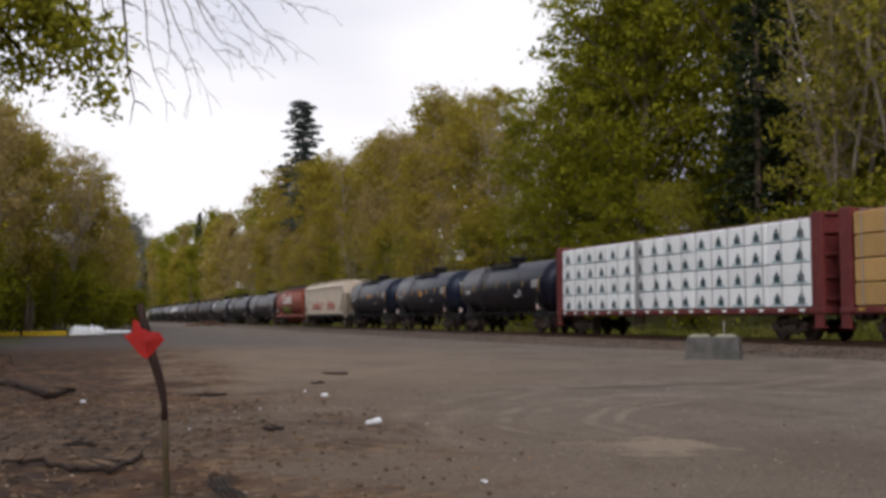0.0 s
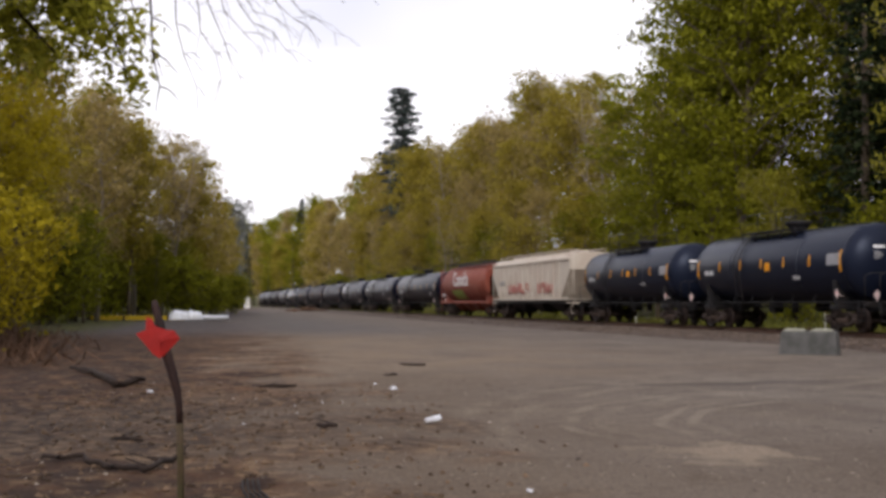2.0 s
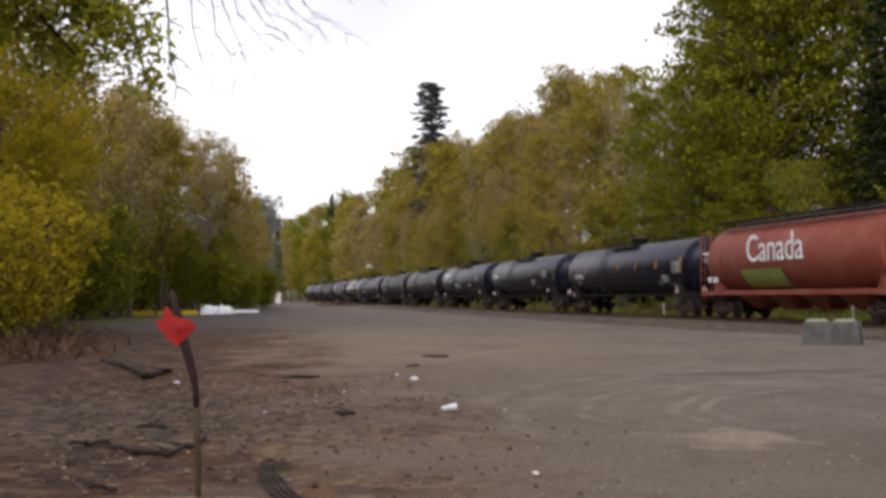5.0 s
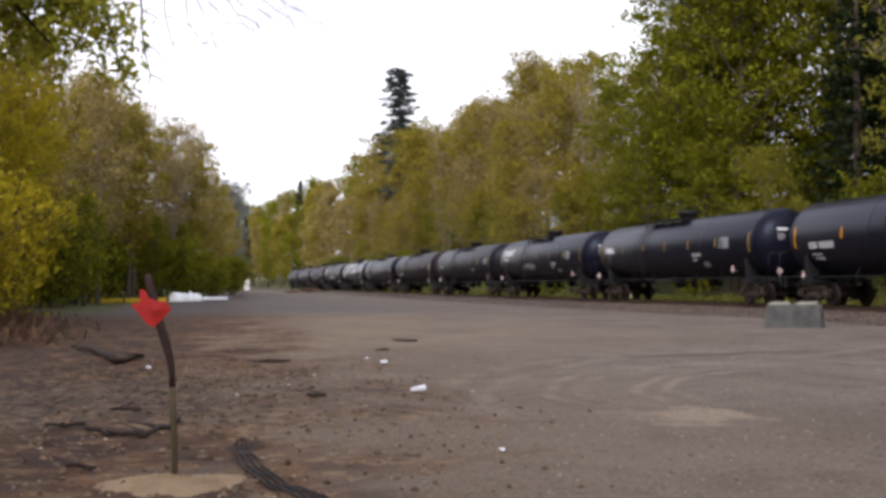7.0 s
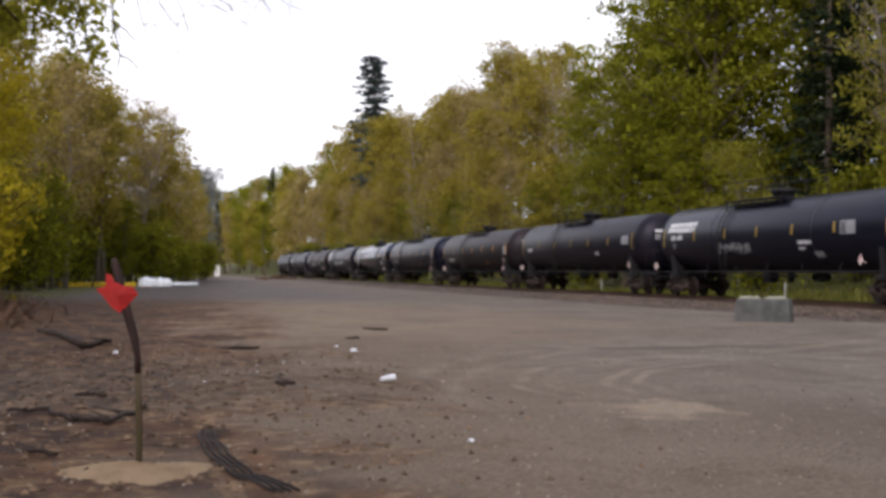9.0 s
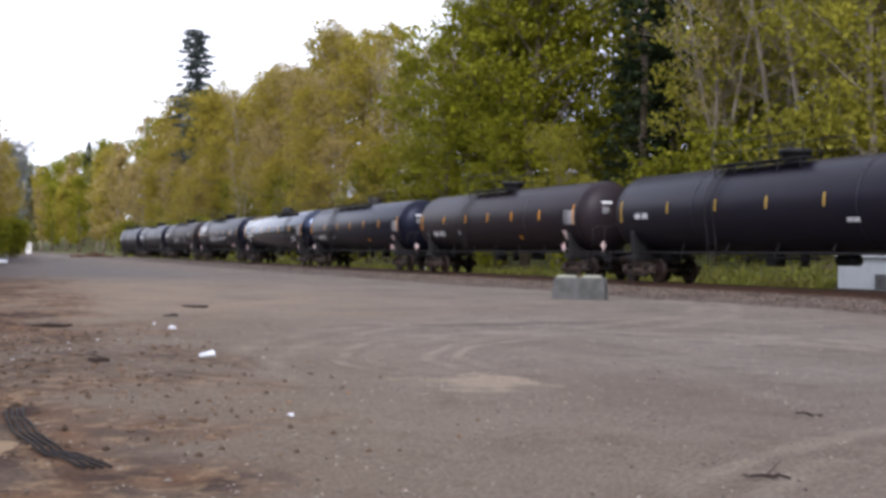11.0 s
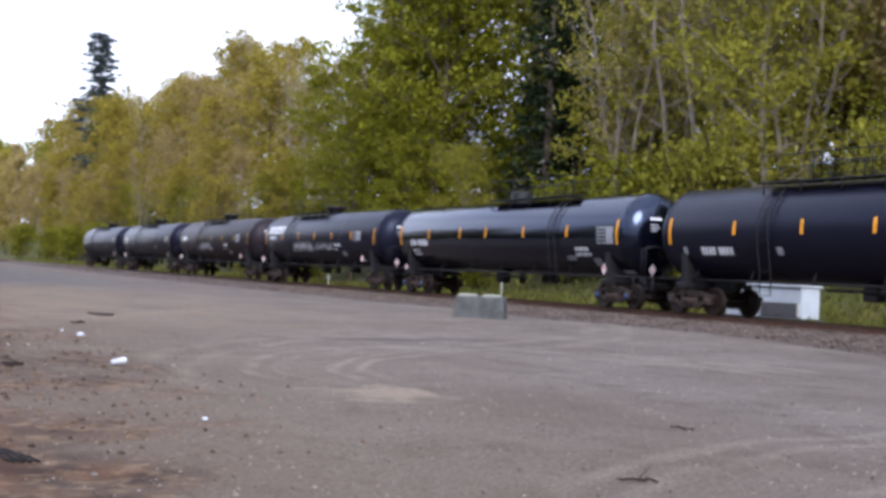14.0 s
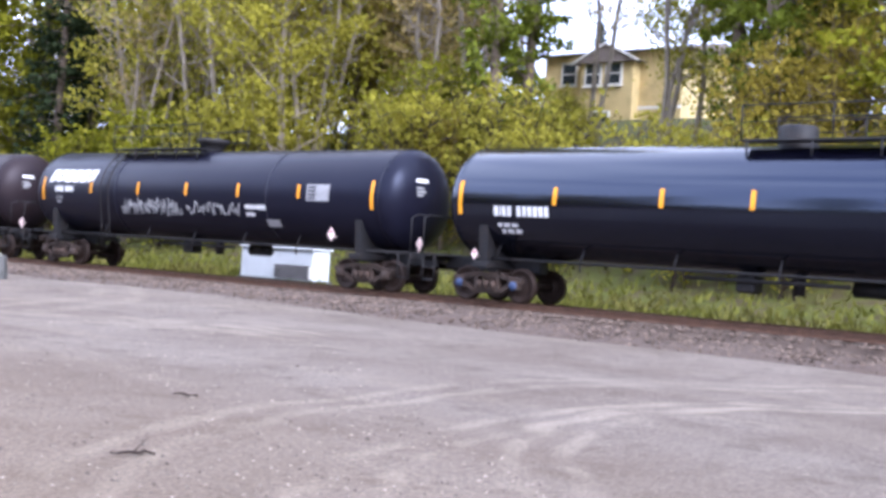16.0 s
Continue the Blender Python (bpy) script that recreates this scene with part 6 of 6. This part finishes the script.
def far_clutter():
    g = 0.31
    beam = thing("yellow_beam", "long yellow painted beam lying at the end of the lot", "beam", at=pose(-2.6, 98.6, g + 0.15, 0, 0, -3))
    part("beam", Shape().box((0, 0, 0), (7.4, 0.3, 0.42), 0.04), YELLOW, beam)
    for x in (-1.1, 2.4):
        part("strap", Shape().box((x, -0.02, 0.0), (0.16, 0.34, 0.46), 0.02), STEEL_BLACK, beam)
    s = Shape()
    rnd = random.Random(14)
    for k in range(5):
        s.lathe([(0, 0.6), (0.22, 0.62 + rnd.uniform(-.1, .1)), (0.5 + rnd.uniform(-.1, .15), 0.40), (0.66 + rnd.uniform(0, .2), 0.003)], 9, "z", (-1.0 + 0.42 * k + rnd.uniform(-.1, .1), rnd.uniform(-.2, .2), -0.05))
    thing("plastic_sheet_heap", "heap of crumpled white plastic sheet beside the beam", "plastic sheet", kind="stuff", shape=s, mat=PLASTIC, at=pose(1.3, 97.2, g + 0.1))
    thing("white_pipe", "white plastic pipe lying on the lot", "pipe", shape=Shape().tube([(-1.6, 0, 0), (0, 0, 0.02), (1.5, 0, 0)], 0.17, 10), mat=PLASTIC, at=pose(3.1, 97.4, g + 0.2, 0, 0, 4))
    s = Shape()
    for k in range(26):
        a = rnd.uniform(0, 3.1)
        x, y = rnd.gauss(0, 1.2), rnd.gauss(0, 0.5)
        z = max(0, 0.55 - 0.28 * abs(x)) * rnd.random()
        s.tube([(x - math.cos(a), y - math.sin(a), z), (x + math.cos(a), y + math.sin(a), z + rnd.uniform(0, .3))], rnd.uniform(0.05, 0.11), 5)
    thing("brush_heap", "low heap of reddish brown brush near the track", "brush heap", kind="stuff", shape=s, mat=DEAD, at=pose(18.6, 163, ground_z(18.6, 163) + 0.1))
    c = thing("signal_cabinet", "white upright cabinet standing beside the far track", "cabinet", at=pose(13.9, 220, ground_z(13.9, 220)))
    part("body", Shape().box((0, 0, 1.05), (0.95, 0.8, 2.0), 0.04), TRIM, c)
    part("cap", Shape().box((0, 0, 2.1), (1.05, 0.9, 0.12), 0.03), TRIM, c)
    part("plinth", Shape().box((0, 0, 0.04), (1.1, 0.95, 0.14), 0.02), CONCRETE, c)
    for x, y in ((29.0, 48.4), (29.2, 71.1)):
        p = thing("marker_post", "thin white marker post beside the track", "post", at=pose(x, y, ground_z(x, y)))
        part("stake", Shape().tube([(0, 0, -0.2), (0, 0, 1.25)], 0.035, 6), TRIM, p)
        part("tip", Shape().tube([(0, 0, 1.25), (0, 0, 1.36)], 0.045, 6), PALE_TAPE, p)


far_clutter()


def pale_snag():
    """A thin dead trunk standing before the west wood."""
    t = thing("dead_tree", "thin pale dead tree trunk before the wood", "tree", at=pose(-7.6, 92, ground_z(-7.6, 92)))
    part("trunk", Shape().tube([(0, 0, -0.3), (0.05, 0, 4), (-0.05, 0, 8), (0.08, 0, 11.5)], [0.16, 0.13, 0.10, 0.04], 7), BARK_PALE, t)
    for z, x in ((5.5, 0.9), (7.2, -0.8), (8.8, 0.7), (9.9, -0.5)):
        part("limb", Shape().tube([(0, 0, z), (x * 0.5, 0.1, z + 0.5), (x, 0.2, z + 1.3)], [0.05, 0.035, 0.012], 5), BARK_PALE, t)


pale_snag()


def trackside_cabinet():
    c = thing("equipment_cabinet", "long pale grey equipment cabinet behind the track", "cabinet", at=pose(31.3, 32.35, 0.42, 0, 0, 90))
    part("body", Shape().box((0, 0, 0.60), (4.0, 0.9, 1.16), 0.03), CABINET, c)
    part("lid", Shape().box((0, 0, 1.22), (4.15, 1.05, 0.08), 0.02), CABINET, c)
    part("door", Shape().box((-0.9, 0.46, 0.34), (1.9, 0.04, 0.52), 0.01), DOOR_GREY, c, "dark grey lower door")
    part("vent", Shape().box((-1.88, 0.475, 0.34), (0.16, 0.05, 0.46), 0.01), TRIM, c)
    part("handle", Shape().tube([(-0.25, 0.50, 0.30), (-0.25, 0.50, 0.44)], 0.014, 5), STEEL_BLACK, c)
    part("plinth", Shape().box((0, 0, -0.06), (4.2, 1.1, 0.2), 0.02), CONCRETE, c)
    return c


trackside_cabinet()


def house():
    """The upper storey of a cream house on the bank, seen between the trees."""
    h = thing("house", "cream yellow house with white-trimmed windows on the bank", "house", at=pose(64.0, 38.0, 8.4))
    part("wall", Shape().loft([[(0, -5, z), (9, -5, z), (9, 5, z), (0, 5, z)] for z in (-1.5, 7.0)]), SIDING, h)
    for k in range(16):
        part("siding_board", Shape().box((-0.02, 0, 1.0 + 0.38 * k), (0.05, 10.06, 0.35), 0.008), SIDING, h)
    part("roof", Shape().loft([[(-0.6, y, 7.0), (9.6, y, 7.0), (4.5, y, 8.1)] for y in (-5.6, 5.6)]), ROOF, h)
    bay = part("bay", Shape().loft([[(-0.9, y, 0.8), (0.0, y, 0.8), (0.0, y, 6.2), (-0.9, y, 6.2)] for y in (-2.1, 1.7)]), SIDING, h)
    part("bay_roof", Shape().loft([[(x, -2.6, 6.2), (x, 2.2, 6.2), (x, -0.2, 7.4)] for x in (-1.2, 1.2)]), ROOF, h)
    part("bay_trim", Shape().tube([(-1.24, -2.6, 6.2), (-1.24, -0.2, 7.4), (-1.24, 2.2, 6.2)], 0.09, 4), TRIM, h)
    part("belt_board", Shape().box((-0.03, 0, 3.4), (0.10, 10.1, 0.2)), TRIM, h)
    for y, z, x in ((3.1, 5.75, -0.06), (0.75, 5.5, -0.94), (-0.75, 5.5, -0.94), (3.1, 2.2, -0.06), (0.0, 2.4, -0.94)):
        w = part("window", Shape().box((x, y, z), (0.10, 1.25, 1.55), 0.01), TRIM, h, "white-trimmed sash window")
        for dz in (-0.34, 0.34):
            part("pane", Shape().box((x - 0.045, y, z + dz), (0.03, 0.95, 0.60)), GLASS, w)
        part("sill", Shape().box((x - 0.06, y, z - 0.80), (0.16, 1.4, 0.08)), TRIM, w)
    return h


house()


def overhanging_bough():
    """Boughs of a tree beside the camera that hang into the top of the view: leafy ones and long bare twigs."""
    rnd = random.Random(31)
    rng = np.random.default_rng(31)
    t = thing("overhanging_tree", "tree beside the lot with leafy and bare hanging boughs", "tree", at=pose(0, 0, 0))
    part("trunk", Shape().tube([(-5.6, 8.2, -0.3), (-5.5, 8.3, 2.5), (-5.1, 8.6, 5.5), (-4.6, 9.0, 9.0)], [0.24, 0.2, 0.16, 0.1], 9), BARK, t)
    ends, spr = [], []
    for k in range(9):
        wood = Shape()
        e = Vector((-1.55 + 0.13 * k + rnd.uniform(-.1, .1), 9.7 + rnd.uniform(-.6, .6), 4.05 - 0.02 * k + rnd.uniform(-.35, .35)))
        a = Vector((-4.9, 8.8, 6.0 + 0.2 * k))
        m = a.lerp(e, 0.55) + Vector((0, 0, 0.7))
        wood.tube([a, m, e], [0.06, 0.035, 0.012], 5)
        for j in range(10):
            p = m.lerp(e, j / 9)
            d = Vector((rnd.uniform(-.25, .2), rnd.uniform(-.3, .3), rnd.uniform(-.5, -.05)))
            wood.tube([p, p + d * 0.5 + Vector((0.03, 0, 0)), p + d], [0.014, 0.010, 0.005], 4)
            for q in (0.3, 0.6, 0.9):
                ends.append(tuple(p + d * q))
                spr.append(0.13)
        part("leafy_bough", wood, TWIG, t)
    part("leaves", leaf_cloud("leaves", rng, np.array(ends), np.array(spr), 15000, 0.043, LEAF_BOUGH, 0.3), LEAF_BOUGH, t)
    for n, (x0, z0, x1, z1, r, y) in enumerate(((-0.36, 4.7, -0.20, 3.34, 0.016, 9.8), (-0.60, 4.7, -0.52, 3.55, 0.010, 9.9), (-0.2, 4.7, 0.06, 3.45, 0.008, 10.1), (-0.05, 4.7, 0.30, 3.50, 0.007, 10.2), (0.1, 4.6, 0.45, 3.60, 0.006, 10.6), (0.2, 4.6, 0.80, 3.80, 0.006, 10.3), (0.35, 4.6, 1.0, 3.95, 0.006, 10.1), (0.25, 4.6, 0.85, 4.10, 0.005, 10.5), (0.40, 4.7, 1.30, 4.02, 0.006, 10.3), (0.55, 4.7, 1.40, 4.22, 0.005, 10.0), (-0.46, 4.7, -0.40, 3.80, 0.008, 9.7), (0.0, 4.7, 0.55, 3.72, 0.006, 10.0))):
        tw = Shape()
        a, e = Vector((x0, y, z0)), Vector((x1, y + rnd.uniform(-.3, .3), z1))
        pts = [a]
        for k in range(1, 6):
            pts.append(a.lerp(e, k / 5) + Vector((rnd.uniform(-.04, .04), rnd.uniform(-.05, .05), -0.10 * math.sin(3.1 * k / 5) * (n > 2) + rnd.uniform(-.03, .03))))
        tw.tube([Vector((-4.8, 8.9, 7.0)), a], [0.03, r], 4)
        tw.tube(pts, [r * (1 - 0.14 * k) for k in range(6)], 5)
        for k in range(1, 6):
            for _ in range(2):
                d = Vector((rnd.uniform(-.12, .4), rnd.uniform(-.2, .2), rnd.uniform(-.4, .0))) * 0.6
                tw.tube([pts[k], pts[k] + d * 0.5 + Vector((0, 0, .03)), pts[k] + d], [r * 0.45, r * 0.35, 0.002], 4)
        part("bare_twig", tw, TWIG, t)
    return t


overhanging_bough()


# ---- what moves ----
def motions():
    for car, y0 in TRAIN:
        walk(car, [(t, pose(TRACK_X, y0 - s, RAIL_Z)) for t, s in CAR_S])
    ts, ss = [t for t, _ in CAR_S], [s for _, s in CAR_S]
    steps = 480
    for w, dy in WHEELSETS:
        rows = []
        for k in range(0, steps + 1):
            t = 16.0 * k / steps
            rows.append((t, pose(0, dy, 0.457, math.degrees(np.interp(t, ts, ss) / 0.457))))
        walk(w, rows)


motions()
